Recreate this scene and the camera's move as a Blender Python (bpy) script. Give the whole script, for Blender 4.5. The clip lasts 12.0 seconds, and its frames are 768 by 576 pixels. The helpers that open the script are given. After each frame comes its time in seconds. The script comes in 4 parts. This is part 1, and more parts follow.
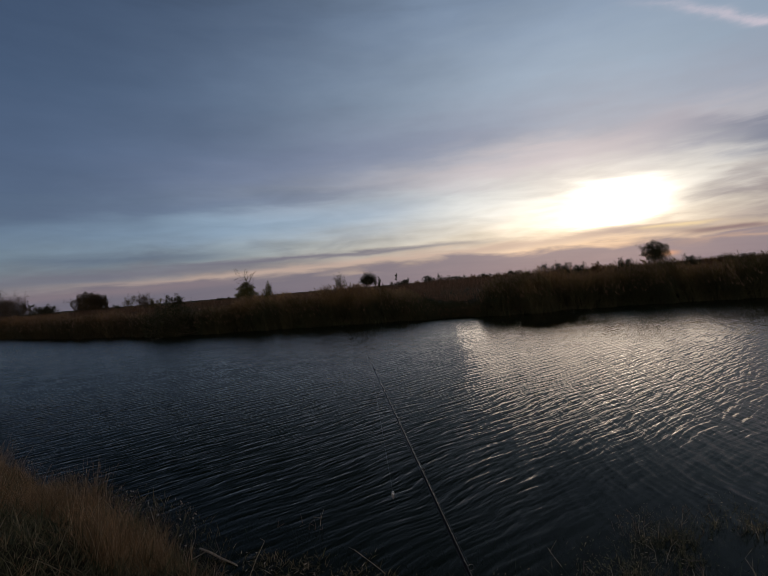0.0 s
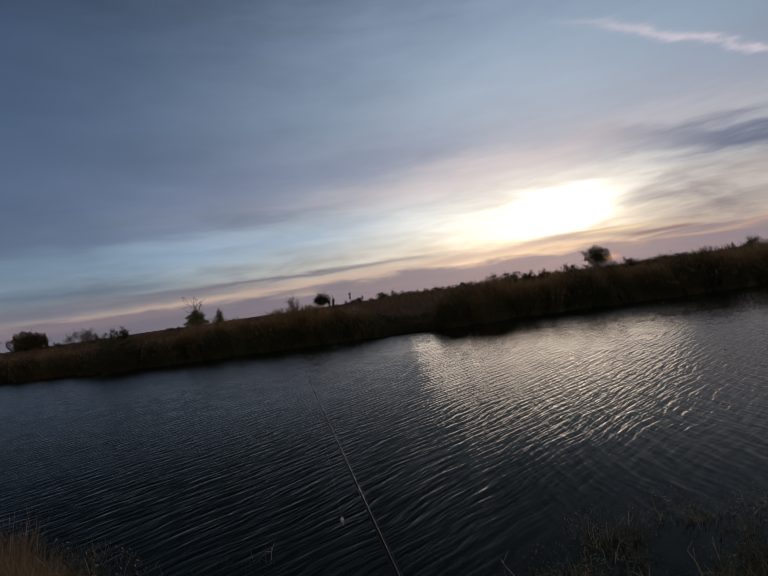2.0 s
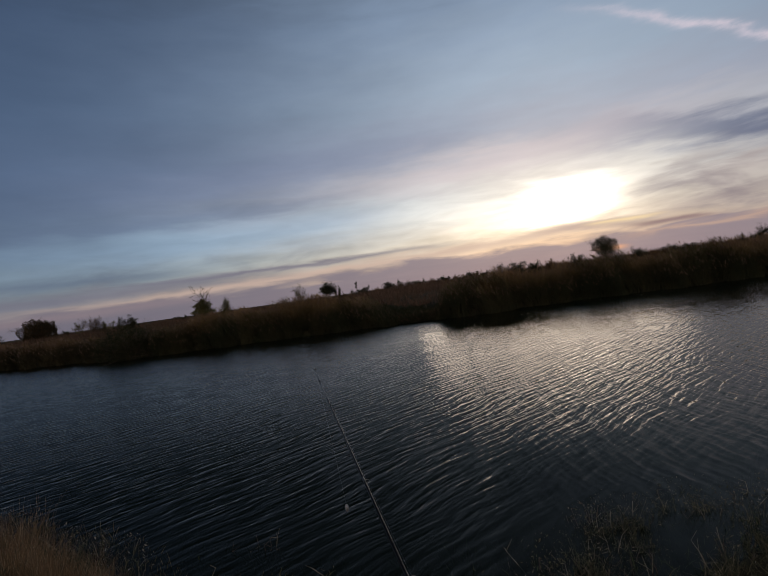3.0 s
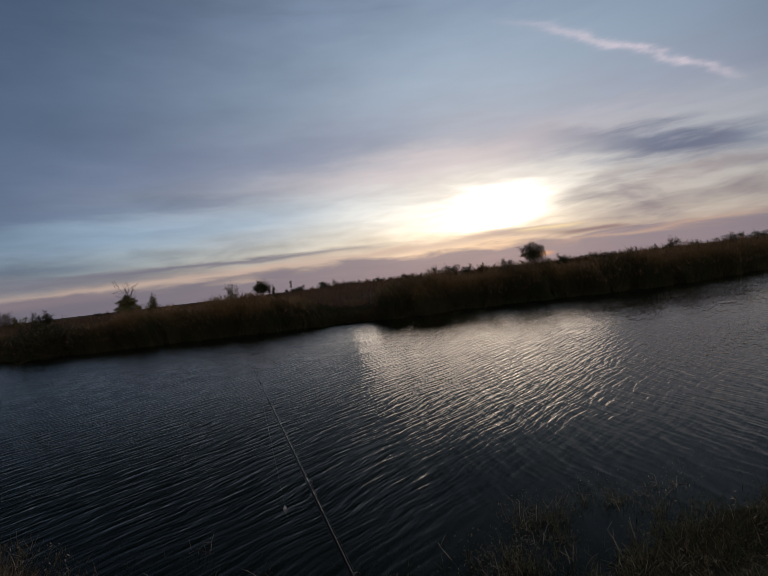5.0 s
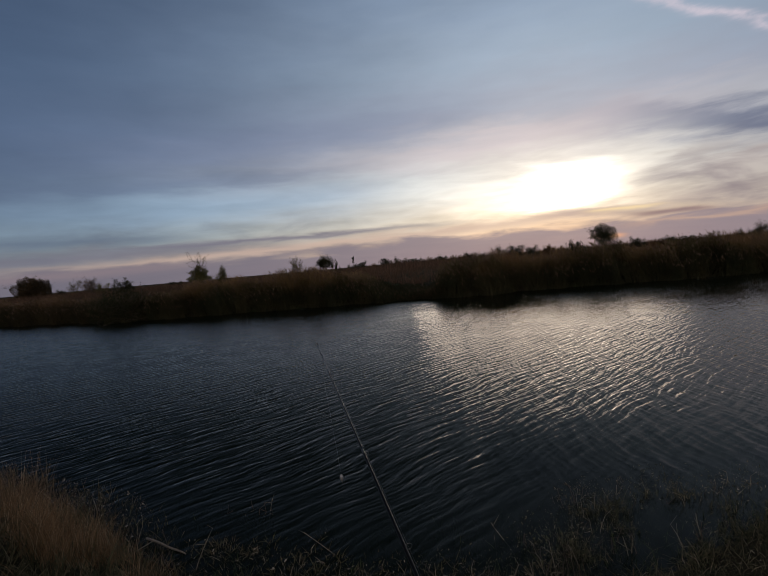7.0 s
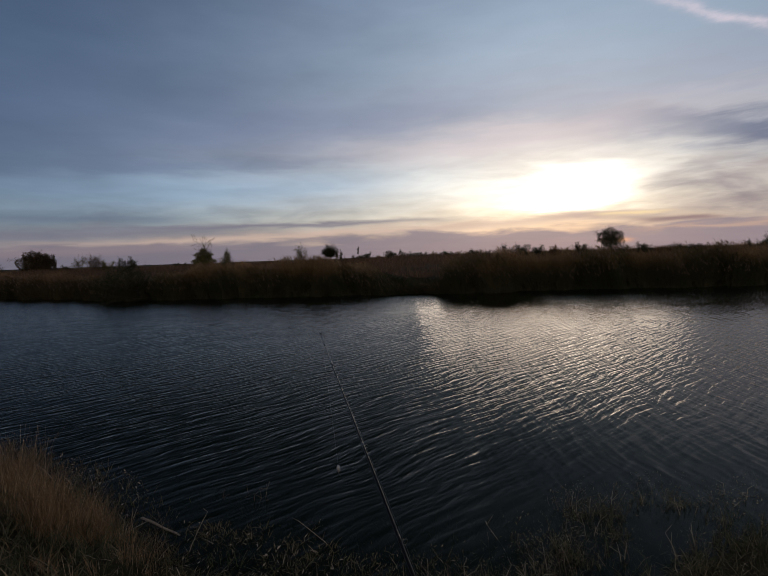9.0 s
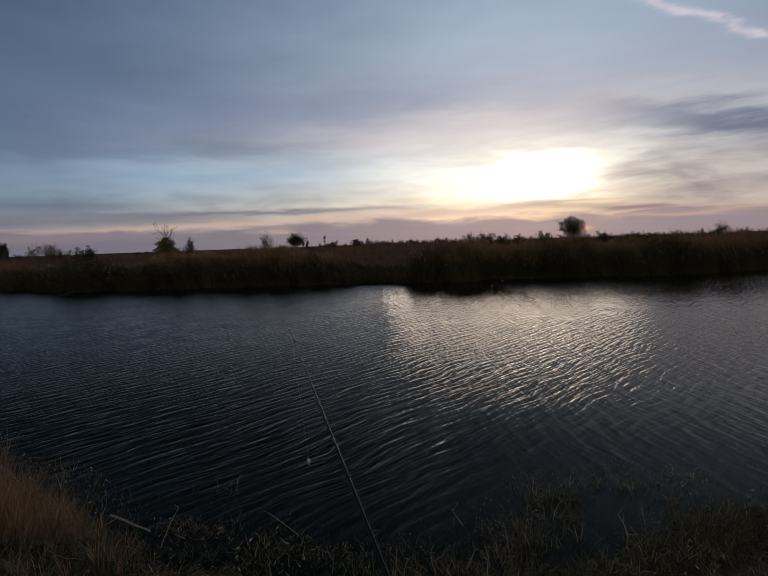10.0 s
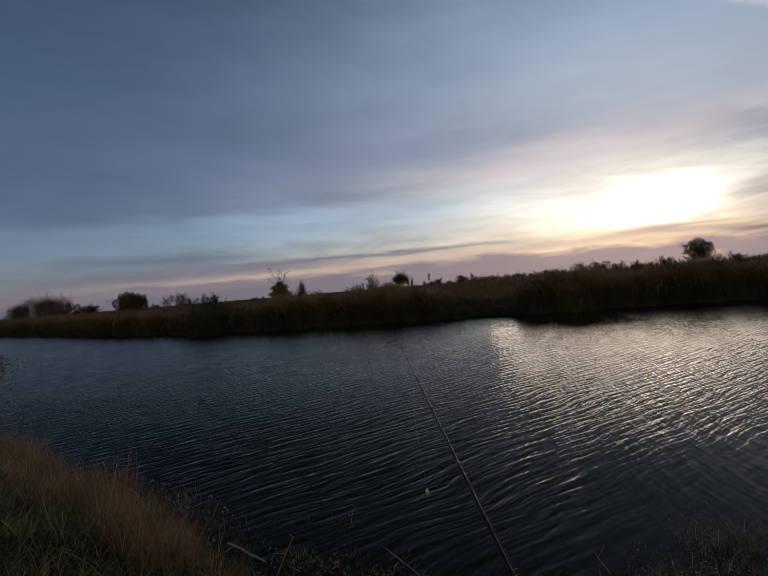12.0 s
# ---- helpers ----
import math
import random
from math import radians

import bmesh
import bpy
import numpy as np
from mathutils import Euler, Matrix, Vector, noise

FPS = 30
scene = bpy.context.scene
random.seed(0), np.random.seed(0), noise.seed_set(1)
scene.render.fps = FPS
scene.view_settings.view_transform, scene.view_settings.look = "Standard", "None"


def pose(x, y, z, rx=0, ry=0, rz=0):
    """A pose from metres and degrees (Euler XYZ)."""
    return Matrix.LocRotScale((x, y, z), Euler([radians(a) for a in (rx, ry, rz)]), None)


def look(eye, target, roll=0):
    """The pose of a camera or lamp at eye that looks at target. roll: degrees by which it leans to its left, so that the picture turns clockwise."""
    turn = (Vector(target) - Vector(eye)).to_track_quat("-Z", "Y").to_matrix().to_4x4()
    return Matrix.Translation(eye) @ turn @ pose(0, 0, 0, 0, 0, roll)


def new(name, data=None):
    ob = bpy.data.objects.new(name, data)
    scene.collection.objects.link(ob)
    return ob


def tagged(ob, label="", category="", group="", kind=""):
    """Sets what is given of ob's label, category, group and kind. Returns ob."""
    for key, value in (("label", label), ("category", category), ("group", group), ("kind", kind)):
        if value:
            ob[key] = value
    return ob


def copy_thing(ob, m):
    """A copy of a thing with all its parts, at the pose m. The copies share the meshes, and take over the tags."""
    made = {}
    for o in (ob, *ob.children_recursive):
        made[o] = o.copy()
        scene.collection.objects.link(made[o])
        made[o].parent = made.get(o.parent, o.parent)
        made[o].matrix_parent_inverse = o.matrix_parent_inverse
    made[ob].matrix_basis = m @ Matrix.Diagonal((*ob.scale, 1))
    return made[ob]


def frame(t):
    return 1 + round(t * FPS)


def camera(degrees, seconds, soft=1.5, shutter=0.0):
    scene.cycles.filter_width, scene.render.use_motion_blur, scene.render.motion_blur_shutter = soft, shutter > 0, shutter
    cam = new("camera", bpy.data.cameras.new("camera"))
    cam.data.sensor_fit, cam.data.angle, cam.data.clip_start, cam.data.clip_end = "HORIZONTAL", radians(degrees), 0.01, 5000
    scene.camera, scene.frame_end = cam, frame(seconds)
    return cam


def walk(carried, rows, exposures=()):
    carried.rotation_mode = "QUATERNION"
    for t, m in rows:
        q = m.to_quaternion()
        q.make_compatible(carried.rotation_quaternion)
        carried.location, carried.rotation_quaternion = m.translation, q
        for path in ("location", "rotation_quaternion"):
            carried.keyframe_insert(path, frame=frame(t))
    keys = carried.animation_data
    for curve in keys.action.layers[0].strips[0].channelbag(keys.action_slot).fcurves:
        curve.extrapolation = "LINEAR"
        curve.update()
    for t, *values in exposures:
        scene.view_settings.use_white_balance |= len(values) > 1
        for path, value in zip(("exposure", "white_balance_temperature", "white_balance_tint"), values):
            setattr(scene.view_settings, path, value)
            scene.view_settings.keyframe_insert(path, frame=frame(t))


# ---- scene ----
cam = camera(72.0, 12.0, soft=0.85)
PATH = [
    (0.0, pose(-0.031, -0.003, 2.247, 89.70, 4.64, 5.53)),
    (0.5, pose(0.025, 0.044, 2.257, 87.83, 6.45, 5.96)),
    (0.7, pose(0.007, 0.004, 2.286, 88.49, 7.93, 5.36)),
    (1.0, pose(0.096, -0.018, 2.280, 88.88, 11.03, -0.65)),
    (1.2, pose(0.054, -0.115, 2.295, 89.64, 10.45, -2.92)),
    (1.5, pose(0.095, 0.006, 2.249, 91.59, 8.68, -0.91)),
    (2.0, pose(0.113, 0.051, 2.236, 91.09, 8.18, 0.63)),
    (2.5, pose(0.100, 0.030, 2.243, 89.68, 8.17, 1.15)),
    (2.7, pose(0.122, 0.040, 2.231, 90.11, 8.11, 1.31)),
    (4.3, pose(0.120, 0.092, 2.256, 89.57, 7.00, 0.88)),
    (4.5, pose(0.086, -0.026, 2.262, 89.73, 6.82, 1.13)),
    (4.7, pose(0.088, 0.048, 2.252, 89.56, 6.88, 0.09)),
    (5.0, pose(0.060, -0.023, 2.270, 89.18, 6.69, -5.78)),
    (5.2, pose(0.046, -0.030, 2.244, 89.40, 6.83, -5.20)),
    (5.5, pose(0.064, 0.010, 2.239, 89.64, 6.47, -2.81)),
    (6.0, pose(0.059, -0.001, 2.259, 87.95, 5.54, 0.16)),
    (6.5, pose(0.065, -0.006, 2.258, 87.37, 5.33, 0.72)),
    (7.0, pose(0.058, -0.010, 2.260, 87.44, 4.93, 0.92)),
    (7.5, pose(0.062, 0.019, 2.256, 86.97, 5.00, 1.32)),
    (7.7, pose(0.076, 0.042, 2.254, 86.54, 5.14, 1.60)),
    (9.3, pose(0.016, -0.013, 2.283, 86.72, 1.15, 0.88)),
    (9.5, pose(0.010, -0.032, 2.305, 86.81, 1.12, -0.00)),
    (10.0, pose(0.022, -0.080, 2.347, 85.21, 1.99, -2.19)),
    (10.5, pose(0.016, -0.095, 2.361, 83.85, 2.88, -2.35)),
    (11.0, pose(0.023, -0.087, 2.333, 85.32, 4.87, -1.85)),
    (11.5, pose(-0.019, 0.008, 2.275, 86.73, 4.95, 0.03)),
    (11.7, pose(-0.081, 0.133, 2.240, 88.01, 4.12, 2.94)),
    (12.0, pose(-0.069, 0.211, 2.134, 90.02, 4.69, 9.07)),
]
walk(cam, PATH, [(0.0, -0.10), (2.5, -0.03), (6.0, -0.05), (9.5, 0.04), (12.0, 0.01)])


# ---------------------------------------------------------------- node tools
class Nodes:
    """Short hand for building node trees."""

    def __init__(self, tree):
        self.tree = tree

    def add(self, kind, **sets):
        node = self.tree.nodes.new(kind)
        for key, value in sets.items():
            setattr(node, key, value)
        return node

    def put(self, socket, value):
        if isinstance(value, bpy.types.NodeSocket):
            self.tree.links.new(value, socket)
        elif value is not None:
            socket.default_value = value

    def math(self, op, a, b=None, c=None, clamp=False):
        node = self.add("ShaderNodeMath", operation=op, use_clamp=clamp)
        for socket, value in zip(node.inputs, (a, b, c)):
            self.put(socket, value)
        return node.outputs[0]

    def vec(self, op, a, b=None):
        node = self.add("ShaderNodeVectorMath", operation=op)
        self.put(node.inputs[0], a)
        self.put(node.inputs[1], b)
        return node.outputs["Value"] if op in ("DOT_PRODUCT", "LENGTH") else node.outputs[0]

    def mix(self, f, a, b, blend="MIX"):
        node = self.add("ShaderNodeMix", data_type="RGBA", blend_type=blend)
        self.put(node.inputs[0], f)
        self.put(node.inputs[6], a)
        self.put(node.inputs[7], b)
        return node.outputs[2]

    def noise(self, vector, scale, detail=3.0, rough=0.55, warp=0.0):
        node = self.add("ShaderNodeTexNoise")
        self.put(node.inputs["Vector"], vector)
        self.put(node.inputs["Scale"], scale)
        self.put(node.inputs["Detail"], detail)
        self.put(node.inputs["Roughness"], rough)
        self.put(node.inputs["Distortion"], warp)
        return node.outputs["Fac"]

    def ramp(self, f, stops):
        node = self.add("ShaderNodeValToRGB")
        ends = node.color_ramp.elements
        while len(ends) < len(stops):
            ends.new(0.5)
        for end, (at, colour) in zip(ends, stops):
            end.position, end.color = at, colour
        self.put(node.inputs[0], f)
        return node.outputs[0]

    def step(self, f, a, b):
        """Smooth rise from 0 at a to 1 at b."""
        node = self.add("ShaderNodeMapRange", interpolation_type="SMOOTHSTEP")
        self.put(node.inputs[0], f)
        node.inputs[1].default_value, node.inputs[2].default_value = a, b
        return node.outputs[0]


def srgb(r, g, b, gain=1.0):
    def lin(c):
        c /= 255
        return gain * (c / 12.92 if c <= 0.04045 else ((c + 0.055) / 1.055) ** 2.4)
    return (lin(r), lin(g), lin(b), 1.0)


# ---------------------------------------------------------------- sky and sun
SUN_AZ, SUN_EL = 15.5, 5.5
world = bpy.data.worlds.new("evening_sky")
scene.world = world
world.use_nodes = True
world.node_tree.nodes.clear()
n = Nodes(world.node_tree)
# the cloud layer is laid out on a dome drawn out to the west
way = n.vec("NORMALIZE", n.vec("MULTIPLY", n.add("ShaderNodeTexCoord").outputs["Generated"], (1.0, 0.8708, 1.0)))
xyz = n.add("ShaderNodeSeparateXYZ")
n.put(xyz.inputs[0], way)
dx, dy, dz = xyz.outputs
el = n.math("MULTIPLY", n.math("ARCSINE", n.math("MAXIMUM", dz, 0.0)), 57.2958)
az = n.math("MULTIPLY", n.math("ARCTAN2", dx, dy), 57.2958)
# streaks: noise on a flat cloud deck, drawn out by the low angle
deck = n.add("ShaderNodeCombineXYZ")
lift = n.math("ADD", dz, 0.10)
n.put(deck.inputs[0], n.math("DIVIDE", dx, lift))
n.put(deck.inputs[1], n.math("DIVIDE", dy, lift))
deck = deck.outputs[0]
soft = n.math("SUBTRACT", n.noise(n.vec("MULTIPLY", way, (1.0, 1.0, 3.0)), 4.0, 4.0), 0.5)
fine = n.math("SUBTRACT", n.noise(n.vec("MULTIPLY", way, (1.0, 1.0, 6.0)), 8.0, 5.0, 0.52, 0.3), 0.5)
streak = n.math("SUBTRACT", n.noise(n.vec("MULTIPLY", deck, (0.6, 1.3, 1.0)), 0.9, 4.0, 0.5, 0.4), 0.5)
el_w = n.math("ADD", el, n.math("MULTIPLY", fine, n.math("ADD", 1.2, n.math("MULTIPLY", el, 0.16))))
az_w = n.math("ADD", az, n.math("MULTIPLY", soft, 7.0))


def rows_of(*stops):
    return [(e / 90, srgb(*c)) for e, c in stops]


e90 = n.math("DIVIDE", el_w, 90.0)
# overhead, out of view, both ramps are darkened to keep the near water dark
far_col = n.ramp(e90, rows_of((0, (120, 110, 122)), (2.5, (128, 126, 136)), (5, (126, 146, 160)), (8, (118, 143, 168)), (11.5, (92, 114, 145)),
                              (15, (85, 106, 139)), (22, (71, 92, 124)), (30, (60, 79, 109)), (42, (32, 41, 56)), (60, (24, 30, 40)), (90, (22, 27, 36))))
near_col = n.ramp(e90, rows_of((0, (172, 146, 146)), (2.5, (190, 172, 165)), (4.5, (224, 214, 200)), (8, (224, 222, 218)), (12.5, (206, 206, 212)),
                               (16, (172, 180, 198)), (22, (165, 183, 204)), (30, (140, 160, 186)), (44, (42, 52, 68)), (64, (21, 26, 35)), (90, (17, 21, 29))))
daz = n.math("SUBTRACT", az_w, 21.5)
near = n.math("EXPONENT", n.math("MULTIPLY", n.math("POWER", n.math("DIVIDE", daz, 34.5), 2.0), -1.0))
sky_col = n.mix(near, far_col, near_col)
# bright cloud added opposite the sunset, out of view, to light reeds and bank
east_fill = n.math("MULTIPLY", n.step(n.math("MULTIPLY", dy, -1.0), 0.05, 0.75), n.math("SUBTRACT", 1.0, n.step(el, 25.0, 75.0)))
sky_col = n.mix(east_fill, sky_col, (0.74, 0.61, 0.55, 1))
# a clear evening sky shows faintly through the thin cloud
clear = n.add("ShaderNodeTexSky", sky_type="NISHITA", sun_disc=False, sun_elevation=radians(SUN_EL), sun_rotation=radians(SUN_AZ))
sky_col = n.mix(0.12, sky_col, n.vec("MULTIPLY", clear.outputs[0], (0.06, 0.06, 0.06)))
# general unevenness of the cloud veil
low = n.math("SUBTRACT", 1.0, n.math("MULTIPLY", n.step(el, 8.0, 20.0), 0.6))
veil = n.math("ADD", 1.0, n.math("MULTIPLY", low, n.math("ADD", n.math("MULTIPLY", streak, 0.6), n.math("MULTIPLY", fine, 0.20))))
veil = n.math("ADD", veil, n.math("MULTIPLY", soft, 0.25))
sky_col = n.mix(1.0, sky_col, veil, "MULTIPLY")


def blot(a0, e0, wide, tall, tilt=0.0, power=2.0, wob=1.0, ends=4.0):
    """A soft long cloud about (a0, e0) degrees, sloping by tilt degrees of height per degree of azimuth."""
    a = n.math("SUBTRACT", az_w, a0)
    e = n.math("SUBTRACT", n.math("ADD", el, n.math("MULTIPLY", fine, wob)), n.math("ADD", e0, n.math("MULTIPLY", a, tilt)))
    q = n.math("ADD", n.math("POWER", n.math("ABSOLUTE", n.math("DIVIDE", a, wide)), ends),
               n.math("POWER", n.math("ABSOLUTE", n.math("DIVIDE", e, tall)), power))
    return n.math("EXPONENT", n.math("MULTIPLY", q, -1.0))


def cloud(col, mask, strength, colour):
    return n.mix(n.math("MULTIPLY", mask, strength), col, srgb(*colour))


sky_col = cloud(sky_col, blot(-12, 15.0, 26, 2.6, 0.10, 2, 3.0), 0.25, (122, 134, 168))
sky_col = cloud(sky_col, blot(-26, 10.6, 24, 0.8, 0.06, 2, 2.2), 0.5, (96, 108, 136))
sky_col = cloud(sky_col, blot(-18, 8.4, 24, 2.1, 0.04, 2, 1.8), 0.55, (154, 181, 207))
sky_col = cloud(sky_col, blot(5, 8.6, 9, 2.2, 0.05, 2, 3.0, 2), 0.5, (222, 222, 218))
# thin wisps low in the sky
wisp = n.math("SUBTRACT", n.noise(n.vec("MULTIPLY", way, (1.0, 1.0, 6.0)), 6.5, 4.0, 0.52, 0.5), 0.5)
wisp = n.math("MULTIPLY", wisp, n.math("SUBTRACT", 1.0, n.step(el, 9.0, 20.0)))
sky_col = n.mix(1.0, sky_col, n.math("ADD", 1.0, n.math("MULTIPLY", wisp, 0.34)), "MULTIPLY")
# the sun behind the cloud
glow = n.math("ADD", blot(22.6, 8.3, 4.6, 0.95, -0.05, 2, 4.0, 2), blot(21.4, 5.9, 4.6, 1.0, 0.0, 2, 4.5, 2))
rim = blot(19.0, 7.3, 10.0, 2.6, 0.03, 2, 6.0, 2)
halo = blot(17.0, 7.4, 19, 4.6, 0.0, 2, 3.0, 2)
burn = n.math("ADD", n.math("MULTIPLY", glow, 0.45), n.math("ADD", n.math("MULTIPLY", rim, 0.29), n.math("MULTIPLY", halo, 0.16)))
burn = n.math("MULTIPLY", burn, n.math("ADD", 1.0, n.math("ADD", n.math("MULTIPLY", streak, 1.2), n.math("MULTIPLY", wisp, 1.9))))
# the veiled disc itself is far brighter than the cloud round it
disc = blot(21.6, 7.0, 3.3, 1.4, 0.0, 2, 2.5, 2)
burn = n.math("ADD", burn, n.math("MULTIPLY", disc, 3.4))
sky_col = n.mix(1.0, sky_col, n.vec("MULTIPLY", n.mix(1.0, burn, burn, "MIX"), (1.0, 0.94, 0.80)), "ADD")
# heavier cloud to the right of the sun
sky_col = cloud(sky_col, blot(38, 6.9, 9.0, 1.5, -0.02, 2, 5.0, 2), 0.6, (182, 168, 165))
sky_col = cloud(sky_col, blot(34, 11.9, 13, 1.7, -0.20, 2, 4.5, 3), 0.55, (130, 138, 160))
sky_col = cloud(sky_col, blot(40.0, 10.0, 8.5, 1.6, -0.24, 2, 5.0, 2), 0.8, (86, 97, 126))
sky_col = cloud(sky_col, blot(15, 13.2, 17, 1.9, 0.05, 2, 4.0, 2), 0.45, (226, 208, 210))
sky_col = cloud(sky_col, blot(23.5, 3.7, 6.5, 0.75, 0.03, 2, 4.0, 2), 0.6, (172, 150, 152))
sky_col = cloud(sky_col, blot(37, 4.7, 6.5, 1.0, 0.04, 2, 4.2, 2), 0.75, (146, 132, 136))
# the patch at 68 degrees is out of view, added to dim the right-hand water
sky_col = cloud(sky_col, blot(68, 14.0, 17, 15, 0.0, 2, 4.0, 4), 0.7, (78, 88, 112))
mottle = n.step(n.noise(n.vec("MULTIPLY", way, (1.0, 1.0, 3.6)), 6.0, 4.5, 0.52, 0.5), 0.42, 0.68)
sky_col = cloud(sky_col, n.math("MULTIPLY", mottle, blot(39, 5.6, 12, 3.6, 0.0, 2, 2.0)), 0.8, (136, 124, 131))
sky_col = cloud(sky_col, n.math("MULTIPLY", mottle, blot(-26, 4.6, 26, 2.2, 0.0, 2, 2.0)), 0.45, (102, 108, 126))
# bands low over the horizon
sky_col = cloud(sky_col, blot(-6, 3.15, 30, 0.50, 0.026, 2, 1.5), 0.7, (210, 182, 166))
sky_col = cloud(sky_col, blot(-14, 4.15, 20, 0.30, 0.010, 2, 1.3), 0.75, (116, 112, 128))
sky_col = cloud(sky_col, blot(-34, 5.0, 11, 0.55, 0.0, 2, 1.0), 0.6, (100, 112, 132))
sky_col = cloud(sky_col, blot(-48, 11.0, 17, 7.0, 0.0, 2, 1.0, 3), 0.55, (76, 92, 118))
sky_col = cloud(sky_col, blot(-33, 3.4, 14, 0.5, 0.02, 2, 1.0), 0.6, (112, 110, 126))
bank = n.math("SUBTRACT", 1.0, n.step(n.math("ADD", el, n.math("ADD", n.math("ADD", n.math("MULTIPLY", fine, 1.8), n.math("MULTIPLY", wisp, 2.6)), n.math("SUBTRACT", n.math("MULTIPLY", soft, 1.6), n.math("MULTIPLY", near, 0.75)))), 1.5, 2.5))
sky_col = n.mix(n.math("MULTIPLY", bank, 0.85), sky_col, n.mix(near, srgb(110, 108, 122), srgb(151, 137, 145)))
sky_col = cloud(sky_col, blot(-36, 1.6, 14, 0.5, 0.02, 2, 0.8), 0.25, (170, 142, 140))
sky_col = cloud(sky_col, blot(31.5, 3.0, 3.6, 0.26, -0.02, 2, 0.7), 0.8, (142, 118, 120))
sky_col = cloud(sky_col, blot(27, 3.9, 3.0, 0.22, 0.0, 2, 0.9), 0.8, (255, 226, 176))
sky_col = cloud(sky_col, blot(36, 2.1, 9, 0.32, 0.02, 2, 2.0), 0.5, (214, 176, 150))
sky_col = cloud(sky_col, blot(25.6, 1.0, 1.5, 0.22, 0.0, 2, 0.5), 0.8, (255, 184, 128))
# an old trail high up, pink from below
off = n.math("SUBTRACT", az, 24.0)
trail = n.math("SUBTRACT", n.math("ADD", el, n.math("MULTIPLY", fine, 2.2)),
               n.math("SUBTRACT", 26.4, n.math("MULTIPLY", off, n.math("ADD", 0.36, n.math("MULTIPLY", off, 0.0085)))))
trail = n.math("EXPONENT", n.math("MULTIPLY", n.math("POWER", n.math("DIVIDE", trail, 0.45), 2.0), -1.0))
trail = n.math("MULTIPLY", trail, n.math("MULTIPLY", n.step(az, 21.0, 36.0), n.math("SUBTRACT", 1.0, n.step(az, 42.0, 46.5))))
trail = n.math("MULTIPLY", trail, n.step(n.noise(n.vec("MULTIPLY", way, (1.0, 1.0, 1.6)), 26.0, 4.0), 0.16, 0.66))
sky_col = cloud(sky_col, trail, 0.75, (222, 208, 218))

back = n.add("ShaderNodeBackground")
n.put(back.inputs[0], sky_col)
back.inputs[1].default_value = 1.0
n.put(n.add("ShaderNodeOutputWorld").inputs[0], back.outputs[0])

sun = bpy.data.lights.new("sun", "SUN")
sun.energy, sun.angle, sun.color = 0.20, radians(27), (1.0, 0.84, 0.68)
sun_dir = Euler((radians(SUN_EL), 0, radians(-SUN_AZ))).to_matrix() @ Vector((0, 1, 0))
new("sun", sun).matrix_world = look(sun_dir * 100, (0, 0, 0))


# ---------------------------------------------------------------- materials
def leafy(name, stops, glow=0.3, rough=0.7, patch=0.0, patch_colour=(0.05, 0.06, 0.025, 1), patch_scale=0.25, tall=None):
    """Leaf or straw: colour by leaf, by patch, and by height where tall=(z0, z1, colour) names the lower colour."""
    m = bpy.data.materials.new(name)
    m.use_nodes = True
    m.node_tree.nodes.clear()
    k = Nodes(m.node_tree)
    geo = k.add("ShaderNodeNewGeometry")
    colour = k.ramp(geo.outputs["Random Per Island"], stops)
    pos = geo.outputs["Position"]
    if patch:
        colour = k.mix(k.math("MULTIPLY", k.step(k.noise(pos, patch_scale, 3.0), 0.42, 0.62), patch), colour, patch_colour)
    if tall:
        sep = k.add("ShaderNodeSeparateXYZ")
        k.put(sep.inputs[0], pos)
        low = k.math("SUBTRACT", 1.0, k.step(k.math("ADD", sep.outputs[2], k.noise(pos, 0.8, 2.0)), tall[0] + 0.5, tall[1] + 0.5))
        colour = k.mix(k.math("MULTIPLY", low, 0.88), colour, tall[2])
    colour = k.mix(1.0, colour, k.math("ADD", 0.65, k.math("MULTIPLY", k.noise(pos, 35.0, 2.0), 0.7)), "MULTIPLY")
    b = k.add("ShaderNodeBsdfPrincipled")
    k.put(b.inputs["Base Color"], colour)
    b.inputs["Roughness"].default_value = rough
    b.inputs["Specular IOR Level"].default_value = 0.25
    t = k.add("ShaderNodeBsdfTranslucent")
    k.put(t.inputs[0], colour)
    mixer = k.add("ShaderNodeMixShader")
    mixer.inputs[0].default_value = glow
    k.put(mixer.inputs[1], b.outputs[0])
    k.put(mixer.inputs[2], t.outputs[0])
    k.put(k.add("ShaderNodeOutputMaterial").inputs[0], mixer.outputs[0])
    return m


